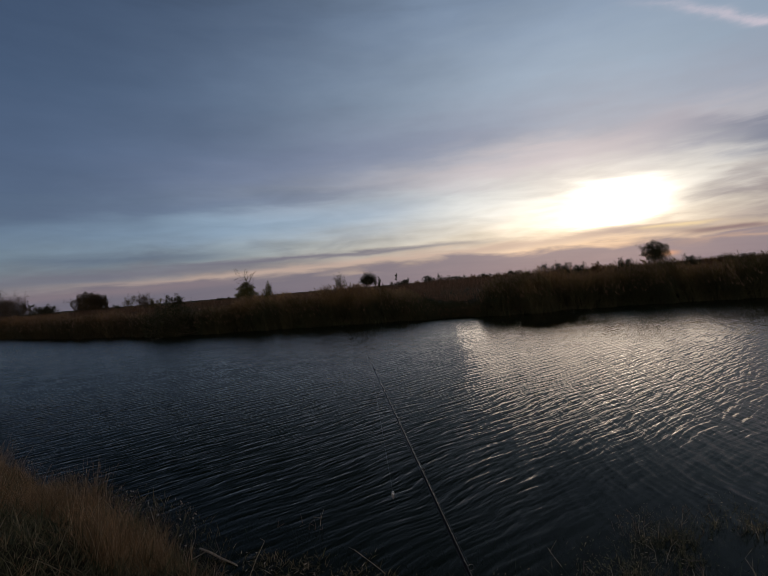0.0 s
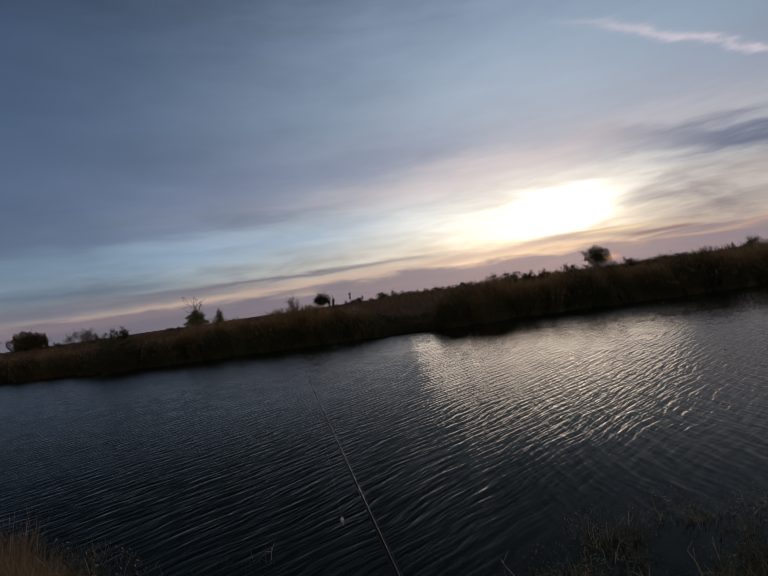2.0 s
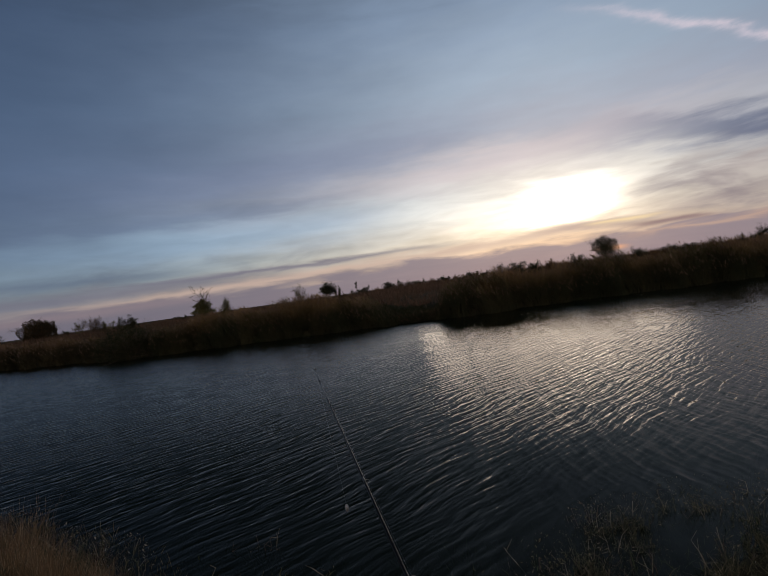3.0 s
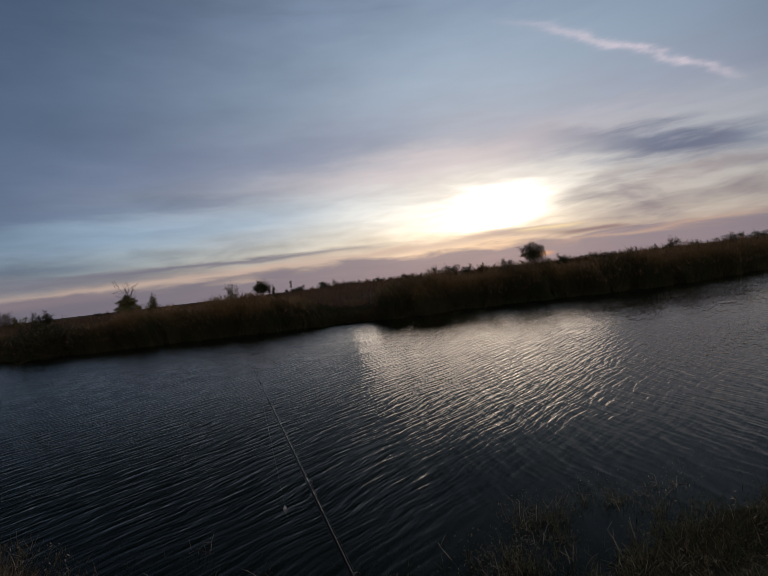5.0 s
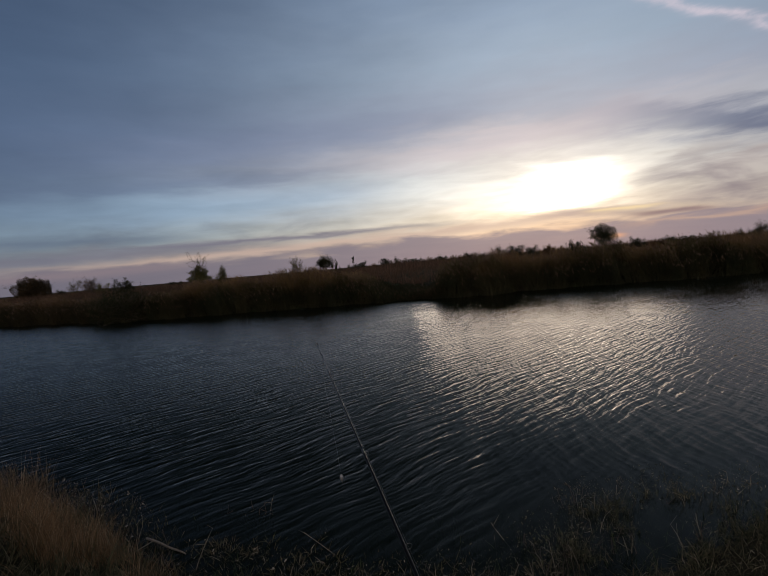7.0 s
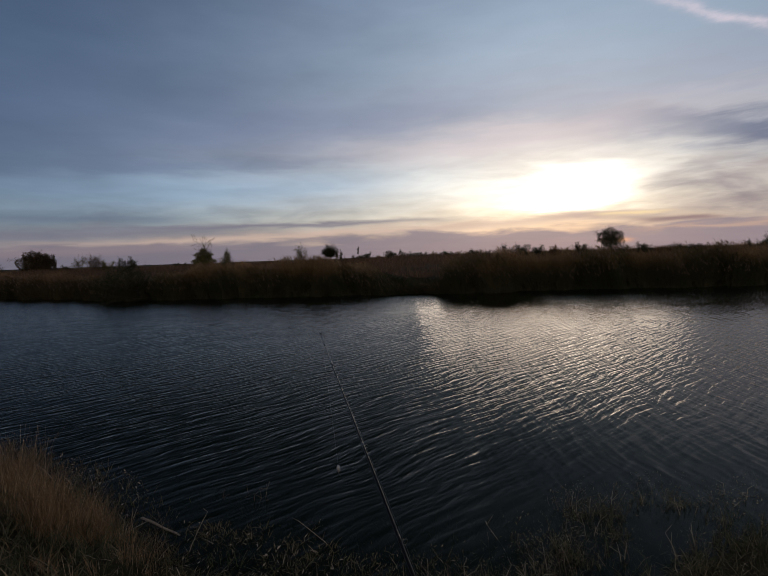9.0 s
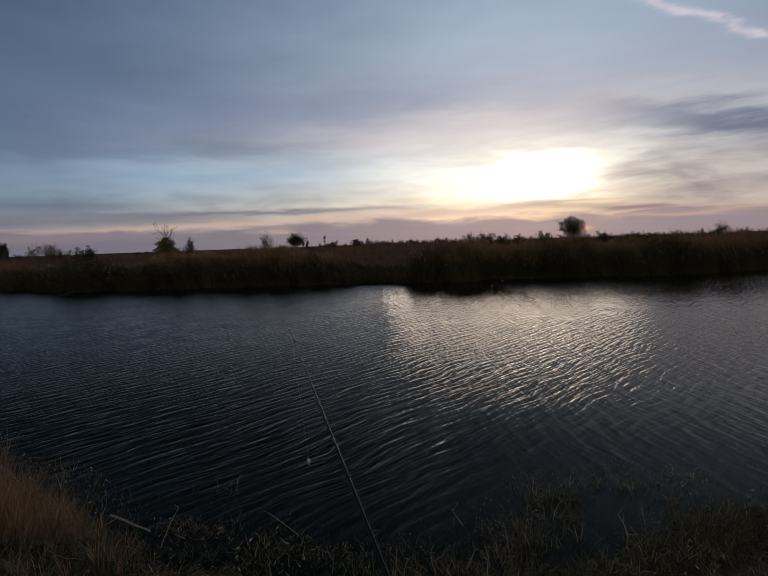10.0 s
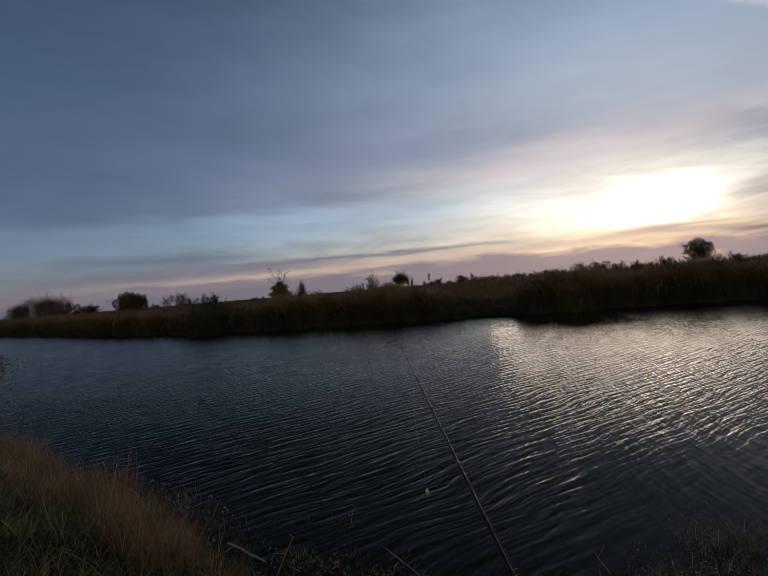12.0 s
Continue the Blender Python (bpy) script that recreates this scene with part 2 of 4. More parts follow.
def solid(name, colour, rough=0.8, metal=0.0, vary=0.5, scale=12.0, bump=0.3, stretch=(1, 1, 1)):
    """A plain surface with grain, stains and relief."""
    m = bpy.data.materials.new(name)
    m.use_nodes = True
    k = Nodes(m.node_tree)
    b = m.node_tree.nodes["Principled BSDF"]
    pos = k.vec("MULTIPLY", k.add("ShaderNodeTexCoord").outputs["Object"], stretch)
    grain = k.noise(pos, scale, 5.0)
    stain = k.noise(pos, scale * 0.13, 3.0)
    gain = k.math("ADD", 1.0 - vary / 2, k.math("MULTIPLY", k.math("ADD", grain, stain), vary / 2))
    k.put(b.inputs["Base Color"], k.mix(1.0, (*colour, 1), gain, "MULTIPLY"))
    b.inputs["Roughness"].default_value, b.inputs["Metallic"].default_value = rough, metal
    if bump:
        bp = k.add("ShaderNodeBump")
        bp.inputs["Strength"].default_value, bp.inputs["Distance"].default_value = bump, 0.3 / scale
        k.put(bp.inputs["Height"], grain)
        k.put(b.inputs["Normal"], bp.outputs[0])
    return m


def c3(r, g, b):
    return (r, g, b, 1)


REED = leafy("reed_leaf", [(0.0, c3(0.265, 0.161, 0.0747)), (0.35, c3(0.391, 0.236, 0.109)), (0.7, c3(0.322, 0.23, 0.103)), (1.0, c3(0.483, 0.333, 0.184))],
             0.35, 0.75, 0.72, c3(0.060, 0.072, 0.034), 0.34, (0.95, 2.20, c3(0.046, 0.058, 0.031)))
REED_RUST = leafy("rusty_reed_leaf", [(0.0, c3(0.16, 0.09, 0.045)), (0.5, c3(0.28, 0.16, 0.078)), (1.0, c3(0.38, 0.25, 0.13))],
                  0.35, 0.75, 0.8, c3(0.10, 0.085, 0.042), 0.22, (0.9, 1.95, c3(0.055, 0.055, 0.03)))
PLUME = leafy("reed_plume", [(0.0, c3(0.17, 0.11, 0.08)), (1.0, c3(0.31, 0.215, 0.16))], 0.35, 0.9)
STRAW = leafy("dry_grass", [(0.0, c3(0.108, 0.0756, 0.0432)), (0.4, c3(0.29, 0.18, 0.095)), (0.8, c3(0.45, 0.30, 0.170)), (1.0, c3(0.756, 0.605, 0.41))],
              0.3, 0.7, 0.5, c3(0.11, 0.075, 0.04), 1.6)
WEED = leafy("weed", [(0.0, c3(0.081, 0.0675, 0.0378)), (0.5, c3(0.189, 0.155, 0.0837)), (0.8, c3(0.149, 0.155, 0.0675)), (0.9, c3(0.351, 0.284, 0.189)), (1.0, c3(0.621, 0.54, 0.405))],
             0.25, 0.75, 0.4, c3(0.07, 0.06, 0.03), 1.5)
WEED_DARK = leafy("dull_grass", [(0.0, c3(0.052, 0.062, 0.034)), (0.55, c3(0.115, 0.116, 0.064)), (0.88, c3(0.235, 0.205, 0.130)), (1.0, c3(0.567, 0.459, 0.311))],
                  0.25, 0.75, 0.5, c3(0.035, 0.045, 0.02), 1.2)
MOSS = leafy("green_weed", [(0.0, c3(0.039, 0.0585, 0.0234)), (1.0, c3(0.091, 0.111, 0.039))], 0.25, 0.7)
FIELD = leafy("field_weed", [(0.0, c3(0.09, 0.055, 0.036)), (0.6, c3(0.17, 0.105, 0.07)), (1.0, c3(0.25, 0.16, 0.11))], 0.3, 0.85, 0.6, c3(0.075, 0.055, 0.036), 0.06)
LITTER = leafy("dead_leaf", [(0.0, c3(0.30, 0.24, 0.17)), (0.6, c3(0.48, 0.42, 0.34)), (1.0, c3(0.62, 0.58, 0.50))], 0.15, 0.6)
LEAF_DARK = leafy("dark_leaf", [(0.0, c3(0.020, 0.026, 0.012)), (0.6, c3(0.034, 0.040, 0.016)), (1.0, c3(0.065, 0.06, 0.025))], 0.3, 0.6)
LEAF_OLIVE = leafy("olive_leaf", [(0.0, c3(0.07, 0.08, 0.03)), (0.6, c3(0.12, 0.12, 0.04)), (1.0, c3(0.20, 0.15, 0.05))], 0.35, 0.6)
LEAF_RUST = leafy("rusty_leaf", [(0.0, c3(0.08, 0.05, 0.025)), (0.6, c3(0.15, 0.085, 0.04)), (1.0, c3(0.22, 0.12, 0.05))], 0.3, 0.7)
LEAF_UMBER = leafy("umber_leaf", [(0.0, c3(0.030, 0.028, 0.014)), (0.6, c3(0.060, 0.046, 0.022)), (1.0, c3(0.12, 0.07, 0.03))], 0.3, 0.7)
LEAF_SILVER = leafy("silver_leaf", [(0.0, c3(0.10, 0.11, 0.08)), (0.6, c3(0.20, 0.20, 0.16)), (1.0, c3(0.34, 0.33, 0.27))], 0.25, 0.55)
BARK = solid("bark", (0.10, 0.075, 0.055), 0.9, 0, 0.7, 25, 0.6, (1, 1, 0.3))
DRIFT = solid("weathered_wood", (0.36, 0.32, 0.27), 0.8, 0, 0.6, 40, 0.5, (0.2, 1, 1))
STALK = solid("dry_stalk", (0.30, 0.26, 0.19), 0.7, 0, 0.4, 30, 0.2)
BLANK = solid("rod_blank", (0.006, 0.006, 0.007), 0.3, 0, 0.3, 60, 0.0)
BLANK.node_tree.nodes["Principled BSDF"].inputs["Specular IOR Level"].default_value = 0.25
CORK = solid("rod_grip", (0.02, 0.02, 0.02), 0.8, 0, 0.4, 200, 0.4)
STEEL = solid("guide_steel", (0.12, 0.125, 0.13), 0.4, 1.0, 0.2, 80, 0.0)
CHROME = solid("silver_wrap", (0.16, 0.16, 0.16), 0.4, 1.0, 0.2, 80, 0.0)
LURE = solid("grey_lure", (0.34, 0.35, 0.37), 0.3, 0.4, 0.3, 60, 0.1)
NYLON = solid("fishing_line", (0.12, 0.125, 0.13), 0.3, 0, 0.1, 10, 0.0)

SOIL = bpy.data.materials.new("soil")
SOIL.use_nodes = True
k = Nodes(SOIL.node_tree)
b = SOIL.node_tree.nodes["Principled BSDF"]
pos = k.add("ShaderNodeNewGeometry").outputs["Position"]
earth = k.ramp(k.noise(pos, 1.3, 6.0, 0.65), [(0.3, c3(0.016, 0.018, 0.011)), (0.55, c3(0.034, 0.033, 0.020)), (0.75, c3(0.07, 0.058, 0.036))])
earth = k.mix(k.step(k.noise(pos, 0.35, 3.0), 0.5, 0.65), earth, c3(0.028, 0.038, 0.017))
k.put(b.inputs["Base Color"], k.mix(1.0, earth, k.math("ADD", 0.5, k.noise(pos, 40.0, 4.0)), "MULTIPLY"))
b.inputs["Roughness"].default_value = 0.95
b.inputs["Specular IOR Level"].default_value = 0.08
bp = k.add("ShaderNodeBump")
bp.inputs["Strength"].default_value, bp.inputs["Distance"].default_value = 0.8, 0.03
k.put(bp.inputs["Height"], k.noise(pos, 22.0, 6.0, 0.7))
k.put(b.inputs["Normal"], bp.outputs[0])

# water: wind ripples that run along the river, their crests lying across it
WATER = bpy.data.materials.new("river_water")
WATER.use_nodes = True
WATER.node_tree.nodes.clear()
k = Nodes(WATER.node_tree)
pos = k.add("ShaderNodeNewGeometry").outputs["Position"]
warp = k.add("ShaderNodeTexNoise")
k.put(warp.inputs["Vector"], pos)
warp.inputs["Scale"].default_value, warp.inputs["Detail"].default_value = 0.55, 3.0
drift = k.vec("MULTIPLY", k.vec("SUBTRACT", warp.outputs["Color"], (0.5, 0.5, 0.5)), (0.45, 0.45, 0.0))
flow = k.vec("ADD", pos, drift)
gust = k.math("ADD", 0.55, k.math("MULTIPLY", k.noise(pos, 0.16, 3.0), 0.9))
along_y = k.add("ShaderNodeSeparateXYZ")
k.put(along_y.inputs[0], pos)
open_water = k.step(along_y.outputs[1], 6.5, 15.0)
crest = k.math("SUBTRACT", 1.6, k.math("MULTIPLY", open_water, 1.52))
# the corner by the near weeds, where only the waves that run along the bank come in
corner = k.math("MULTIPLY", k.step(along_y.outputs[0], 0.3, 2.0), k.math("SUBTRACT", 1.0, k.step(along_y.outputs[1], 5.0, 8.0)))
settle = k.math("MULTIPLY", k.math("SUBTRACT", 1.0, open_water), 0.34)
trough = k.math("SUBTRACT", -0.30, k.math("MULTIPLY", open_water, 1.3))
slope = None
for length, heading, steep, inshore in ((0.319, 52, 0.040, 0), (0.244, 41, 0.092, 0), (0.193, 57, 0.060, 0), (0.151, 46, 0.098, 0), (0.322, 3, 0.050, 1), (0.239, 9, 0.050, 1), (0.175, -4, 0.050, 1), (0.210, 22, 0.055, 0),
                                        (0.105, 38, 0.095, 0), (0.110, -10, 0.055, 1), (0.076, 50, 0.095, 0), (0.084, 6, 0.060, 0), (0.055, 34, 0.085, 0)):
    c, s = math.cos(radians(heading)), math.sin(radians(heading))
    turn = 2 * math.pi / length
    patch = k.noise(flow, 0.55 / length ** 0.5, 2.0)
    phase = k.math("ADD", k.vec("DOT_PRODUCT", flow, (c * turn, -s * turn, 0.0)), k.math("MULTIPLY", patch, 3.0))
    rise = k.math("SUBTRACT", k.math("COSINE", phase), k.math("MULTIPLY", k.math("SINE", k.math("MULTIPLY", phase, 2.0)), 0.6))
    rise = k.math("MULTIPLY", k.math("MULTIPLY", rise, steep), k.step(patch, 0.30, 0.56))
    # far out long flat backs and steep fronts, close by long dark hollows and thin bright crests
    rise = k.math("MAXIMUM", k.math("MINIMUM", rise, k.math("MULTIPLY", crest, steep)), k.math("MULTIPLY", trough, steep))
    if not inshore:
        rise = k.math("MULTIPLY", rise, k.math("SUBTRACT", 1.0, k.math("MULTIPLY", corner, 0.75)))
        rise = k.math("SUBTRACT", rise, k.math("MULTIPLY", k.math("ADD", settle, k.math("MULTIPLY", corner, 0.12)), steep))
    if inshore:
        rise = k.math("MULTIPLY", rise, k.step(k.vec("DOT_PRODUCT", pos, (1.0, 0.0, 0.0)), -1.5, 3.0))
    rise = k.vec("MULTIPLY", k.mix(1.0, rise, rise), (c, -s, 0.0) if inshore else (-c, s, 0.0))
    slope = rise if slope is None else k.vec("ADD", slope, rise)
chop = k.add("ShaderNodeTexNoise")
k.put(chop.inputs["Vector"], flow)
chop.inputs["Scale"].default_value, chop.inputs["Detail"].default_value = 14.0, 3.0
slope = k.vec("ADD", slope, k.vec("MULTIPLY", k.vec("SUBTRACT", chop.outputs["Color"], (0.5, 0.5, 0.5)), (0.09, 0.09, 0.0)))
sep = k.add("ShaderNodeSeparateXYZ")
k.put(sep.inputs[0], pos)
lee = k.math("ADD", 0.72, k.math("MULTIPLY", k.step(k.math("SUBTRACT", sep.outputs[1], k.math("MULTIPLY", sep.outputs[0], 0.40)), 3.6, 8.2), 0.28))
# open water is rougher than the lee of the near bank
fetch = k.math("ADD", 0.92, k.math("MULTIPLY", open_water, -0.32))
# the ripples die away over the shallows
inlet = k.math("ADD", sep.outputs[1], k.math("MULTIPLY", k.math("MINIMUM", k.math("ADD", sep.outputs[0], 0.5), 0.0), 0.38))
shallow = k.math("ADD", 0.48, k.math("MULTIPLY", k.step(inlet, 3.7, 5.9), 0.52))
calm = k.math("MULTIPLY", k.math("MULTIPLY", gust, k.math("MULTIPLY", lee, shallow)), fetch)
# still water sheltered by the bushy head of the far bank
off = k.vec("MULTIPLY", k.vec("ADD", pos, (-4.5, -28.6, 0.0)), (0.46, 0.15, 0.0))
still = k.math("EXPONENT", k.math("MULTIPLY", k.math("POWER", k.vec("LENGTH", off), 4.0), -1.0))
calm = k.math("MULTIPLY", calm, k.math("SUBTRACT", 1.0, k.math("MULTIPLY", still, 0.88)))
# a gust ruffles the strip beyond it
strip = k.math("MULTIPLY", k.step(sep.outputs[1], 20.0, 28.0), k.math("MULTIPLY", k.step(sep.outputs[0], 6.3, 7.6), k.math("SUBTRACT", 1.0, k.step(sep.outputs[0], 26.0, 36.0))))
mouth = k.math("MULTIPLY", k.step(sep.outputs[1], 22.0, 28.0), k.math("MULTIPLY", k.step(sep.outputs[0], -2.0, 0.9), k.math("SUBTRACT", 1.0, k.step(sep.outputs[0], 2.2, 3.0))))
calm = k.math("ADD", calm, k.math("MULTIPLY", k.math("ADD", strip, mouth), 0.75))
bp = k.add("ShaderNodeVectorMath", operation="NORMALIZE")
k.put(bp.inputs[0], k.vec("ADD", k.vec("MULTIPLY", slope, k.mix(1.0, calm, calm)), (0.0, 0.0, 1.0)))
shine = k.add("ShaderNodeBsdfGlossy")
shine.inputs["Color"].default_value = c3(1.0, 0.945, 0.885)
shine.inputs["Roughness"].default_value = 0.035
k.put(shine.inputs["Normal"], bp.outputs[0])
deep = k.add("ShaderNodeBsdfDiffuse")
deep.inputs[0].default_value = c3(0.007, 0.015, 0.010)
thin = k.add("ShaderNodeBsdfTransparent")
thin.inputs[0].default_value = c3(0.30, 0.34, 0.26)
body = k.add("ShaderNodeMixShader")
body.inputs[0].default_value = 0.45
k.put(body.inputs[1], deep.outputs[0])
k.put(body.inputs[2], thin.outputs[0])
fres = k.add("ShaderNodeFresnel")
fres.inputs["IOR"].default_value = 1.145
k.put(fres.inputs["Normal"], bp.outputs[0])
mixer = k.add("ShaderNodeMixShader")
k.put(mixer.inputs[0], fres.outputs[0])
k.put(mixer.inputs[1], body.outputs[0])
k.put(mixer.inputs[2], shine.outputs[0])
k.put(k.add("ShaderNodeOutputMaterial").inputs[0], mixer.outputs[0])


# ---------------------------------------------------------------- mesh tools
def mesh_of(name, verts, faces, material, smooth=False):
    me = bpy.data.meshes.new(name)
    me.from_pydata([tuple(v) for v in verts], [], [tuple(f) for f in faces])
    me.materials.append(material)
    if smooth:
        me.polygons.foreach_set("use_smooth", [True] * len(me.polygons))
    me.update()
    return me


def quick_mesh(name, verts, loops, sizes, material):
    """A large mesh from arrays of corners and face sizes."""
    me = bpy.data.meshes.new(name)
    me.vertices.add(len(verts))
    me.vertices.foreach_set("co", np.ascontiguousarray(verts, dtype=np.float32).ravel())
    me.loops.add(len(loops))
    me.loops.foreach_set("vertex_index", np.ascontiguousarray(loops, dtype=np.int32))
    me.polygons.add(len(sizes))
    me.polygons.foreach_set("loop_start", np.concatenate([[0], np.cumsum(sizes)[:-1]]).astype(np.int32))
    me.polygons.foreach_set("loop_total", np.asarray(sizes, dtype=np.int32))
    me.materials.append(material)
    me.update(calc_edges=True)
    return me


def part(name, me, parent, label=""):
    ob = new(name, me)
    ob.parent = parent
    return tagged(ob, label) if label else ob


def thing(name, at, label, category, group=""):
    ob = new(name)
    ob.location = at
    ob.empty_display_size = 0.2
    return tagged(ob, label, category, group)


def blade_arrays(root, tall, wide, head, lean, curl, levels=4):
    """Tapered ribbons: root (n, 3), height, width, heading of the lean, lean and curl in radians. Gives corners, loops and face sizes."""
    count = len(root)
    at = root.astype(float).copy()
    across = np.stack([-np.sin(head), np.cos(head), np.zeros(count)], 1)
    twist = np.random.uniform(-1.2, 1.2, count)
    face = np.stack([np.cos(head), np.sin(head), np.zeros(count)], 1)
    side = across * np.cos(twist)[:, None] + face * np.sin(twist)[:, None]
    rings = []
    for i in range(levels):
        f = i / (levels - 1)
        half = wide * (0.5 if i == 0 else 0.5 * (1 - f ** 2) + 0.03)
        rings.append(at - side * half[:, None])
        rings.append(at + side * half[:, None])
        if i < levels - 1:
            tilt = lean + curl * (f + 0.5 / (levels - 1))
            step = tall / (levels - 1)
            at = at + step[:, None] * np.stack([np.cos(head) * np.sin(tilt), np.sin(head) * np.sin(tilt), np.cos(tilt)], 1)
    verts = np.stack(rings, 1).reshape(-1, 3)
    base = (np.arange(count) * levels * 2)[:, None]
    quads = np.concatenate([base + np.array([2 * i, 2 * i + 1, 2 * i + 3, 2 * i + 2]) for i in range(levels - 1)], 1).reshape(-1)
    return verts, quads, np.full(count * (levels - 1), 4)


def join(*sets):
    verts, loops, sizes, shift = [], [], [], 0
    for v, l, s in sets:
        verts.append(v)
        loops.append(l + shift)
        sizes.append(s)
        shift += len(v)
    return np.concatenate(verts), np.concatenate(loops), np.concatenate(sizes)


def leaf_arrays(at, size, spread=1.0):
    """Small folded leaves of four corners at random turns."""
    count = len(at)
    d = np.random.normal(size=(count, 3))
    d /= np.linalg.norm(d, axis=1)[:, None]
    e = np.cross(d, np.random.normal(size=(count, 3)))
    e /= np.linalg.norm(e, axis=1)[:, None]
    size = size[:, None]
    verts = np.stack([at, at + size * (0.5 * d + 0.28 * spread * e), at + size * d, at + size * (0.5 * d - 0.28 * spread * e) + 0.1 * size * np.cross(d, e)], 1).reshape(-1, 3)
    return verts, np.arange(count * 4), np.full(count, 4)


class Tubes:
    """Tapered round limbs gathered into one mesh."""

    def __init__(self):
        self.verts, self.faces = [], []

    def add(self, points, radii, sides=5):
        first = len(self.verts)
        for i, (p, r) in enumerate(zip(points, radii)):
            ahead = (points[min(i + 1, len(points) - 1)] - points[max(i - 1, 0)]).normalized()
            u = ahead.orthogonal().normalized()
            v = ahead.cross(u)
            for j in range(sides):
                a = 2 * math.pi * j / sides
                self.verts.append(p + r * (math.cos(a) * u + math.sin(a) * v))
        for i in range(len(points) - 1):
            for j in range(sides):
                a, c = first + i * sides + j, first + i * sides + (j + 1) % sides
                self.faces.append((a, c, c + sides, a + sides))
        self.faces.append(tuple(range(first + sides - 1, first - 1, -1)))
        self.faces.append(tuple(range(len(self.verts) - sides, len(self.verts))))

    def mesh(self, name, material):
        return mesh_of(name, self.verts, self.faces, material, True)


def grow(tubes, tips, rng, p, way, length, radius, depth, fork, up, bend=0.25, thin=0.012):
    """A limb that wanders, tapers and forks."""
    points, radii, steps = [p], [radius], 4
    for i in range(steps):
        way = (way + Vector((rng.gauss(0, bend), rng.gauss(0, bend), rng.gauss(0, bend) + up))).normalized()
        p = p + way * (length / steps)
        points.append(p)
        radii.append(max(radius * (1 - 0.6 * (i + 1) / steps), thin))
    tubes.add(points, radii, 5 if depth > 1 else 3)
    if depth == 0:
        tips.extend(points[1:])
        return
    if depth == 1:
        tips.extend(points[2:])
    for i in range(rng.randint(*fork)):
        j = rng.randint(1, steps)
        q = points[j]
        side = Vector((rng.gauss(0, 1), rng.gauss(0, 1), rng.gauss(0.15, 0.6))).normalized()
        grow(tubes, tips, rng, q, (way * 0.55 + side).normalized(), length * rng.uniform(0.5, 0.75), radii[j] * 0.6, depth - 1, fork, up, bend, thin)


def ball(count):
    """Random places in a unit ball, denser to the middle."""
    d = np.random.normal(size=(count, 3))
    return d / np.linalg.norm(d, axis=1)[:, None] * np.random.rand(count, 1) ** 0.6


def tree(name, at, tall, wide, label, category, leaf, seed, leaves=1500, leaf_size=0.14, stems=1, depth=2, fork=(3, 5), fill=0.28, squash=1.0, group="", keep=None, sparse=0, core=None, splay=0.35, feet=0.12, dome=None):
    """A tree or bush: trunk or stems, limbs and a crown of single leaves about the twig ends. tall and wide fit its outline."""
    rng = random.Random(seed)
    np.random.seed(seed)
    root = thing(name, at, label, category, group)
    limb_sets, tips = [], []
    for s in range(stems):
        tubes = Tubes()
        lean = Vector((rng.gauss(0, splay), rng.gauss(0, splay), 1)).normalized() if stems > 1 else Vector((rng.gauss(0, 0.06), rng.gauss(0, 0.06), 1)).normalized()
        foot = Vector((rng.uniform(-feet, feet) * wide, rng.uniform(-feet, feet) * wide, -0.15)) if stems > 1 else Vector((0, 0, -0.15))
        grow(tubes, tips, rng, foot, lean, 0.62 * tall, 0.022 * tall if stems == 1 else 0.010 * tall, depth, fork, 0.05, 0.16, min(0.012, 0.004 * tall))
        limb_sets.append(tubes)
    pts = np.array([tuple(t) for t in tips])
    # fit the spread of the twigs to the tree's true height and width
    half = np.percentile(np.abs(pts[:, :2]), 91) + 1e-6
    sx, sz = (0.5 * wide * 0.88) / half, 0.93 * tall / np.percentile(pts[:, 2], 99)
    for tubes in limb_sets:
        me = tubes.mesh("trunk", BARK)
        me.transform(Matrix.Diagonal((sx, sx, sz, 1)))
        part("trunk" if stems == 1 else "stem", me, root)
    if leaves:
        pts = pts * (sx, sx, sz)
        loose = pts[np.random.randint(0, len(pts), sparse)] + ball(sparse) * 0.08
        if keep:
            pts = pts[(pts[:, 2] > keep[0] * tall) & (pts[:, 2] < keep[1] * tall)]
        if core:
            pts = pts[np.hypot(pts[:, 0], pts[:, 1]) < core]
        spots = pts[np.random.randint(0, len(pts), leaves)] + ball(leaves) * fill * 0.42 * min(wide, tall) * np.array([1, 1, 0.8 * squash])
        if dome:
            shell = ball(leaves)
            shell /= np.linalg.norm(shell, axis=1)[:, None] ** 0.5
            lumps = 1 + 0.17 * np.sin(shell[:, 0] * 5.5 + seed) * np.sin(shell[:, 2] * 4.5 + 1) + 0.07 * np.sin(shell[:, 0] * 17 + shell[:, 1] * 9)
            near = np.random.rand(leaves) < dome[3]
            full = shell * lumps[:, None] * np.array([0.5 * wide * dome[2], 0.5 * wide * dome[2], dome[1] * tall]) + [0, 0, dome[0] * tall]
            spots = np.where(near[:, None], spots, full)
        spots[:, 2] = np.maximum(spots[:, 2], 0.03)
        spots = np.concatenate([spots, loose])
        leaves += sparse
        part("crown", quick_mesh("crown", *leaf_arrays(spots, leaf_size * np.random.uniform(0.6, 1.3, leaves)), leaf), root)
    return root


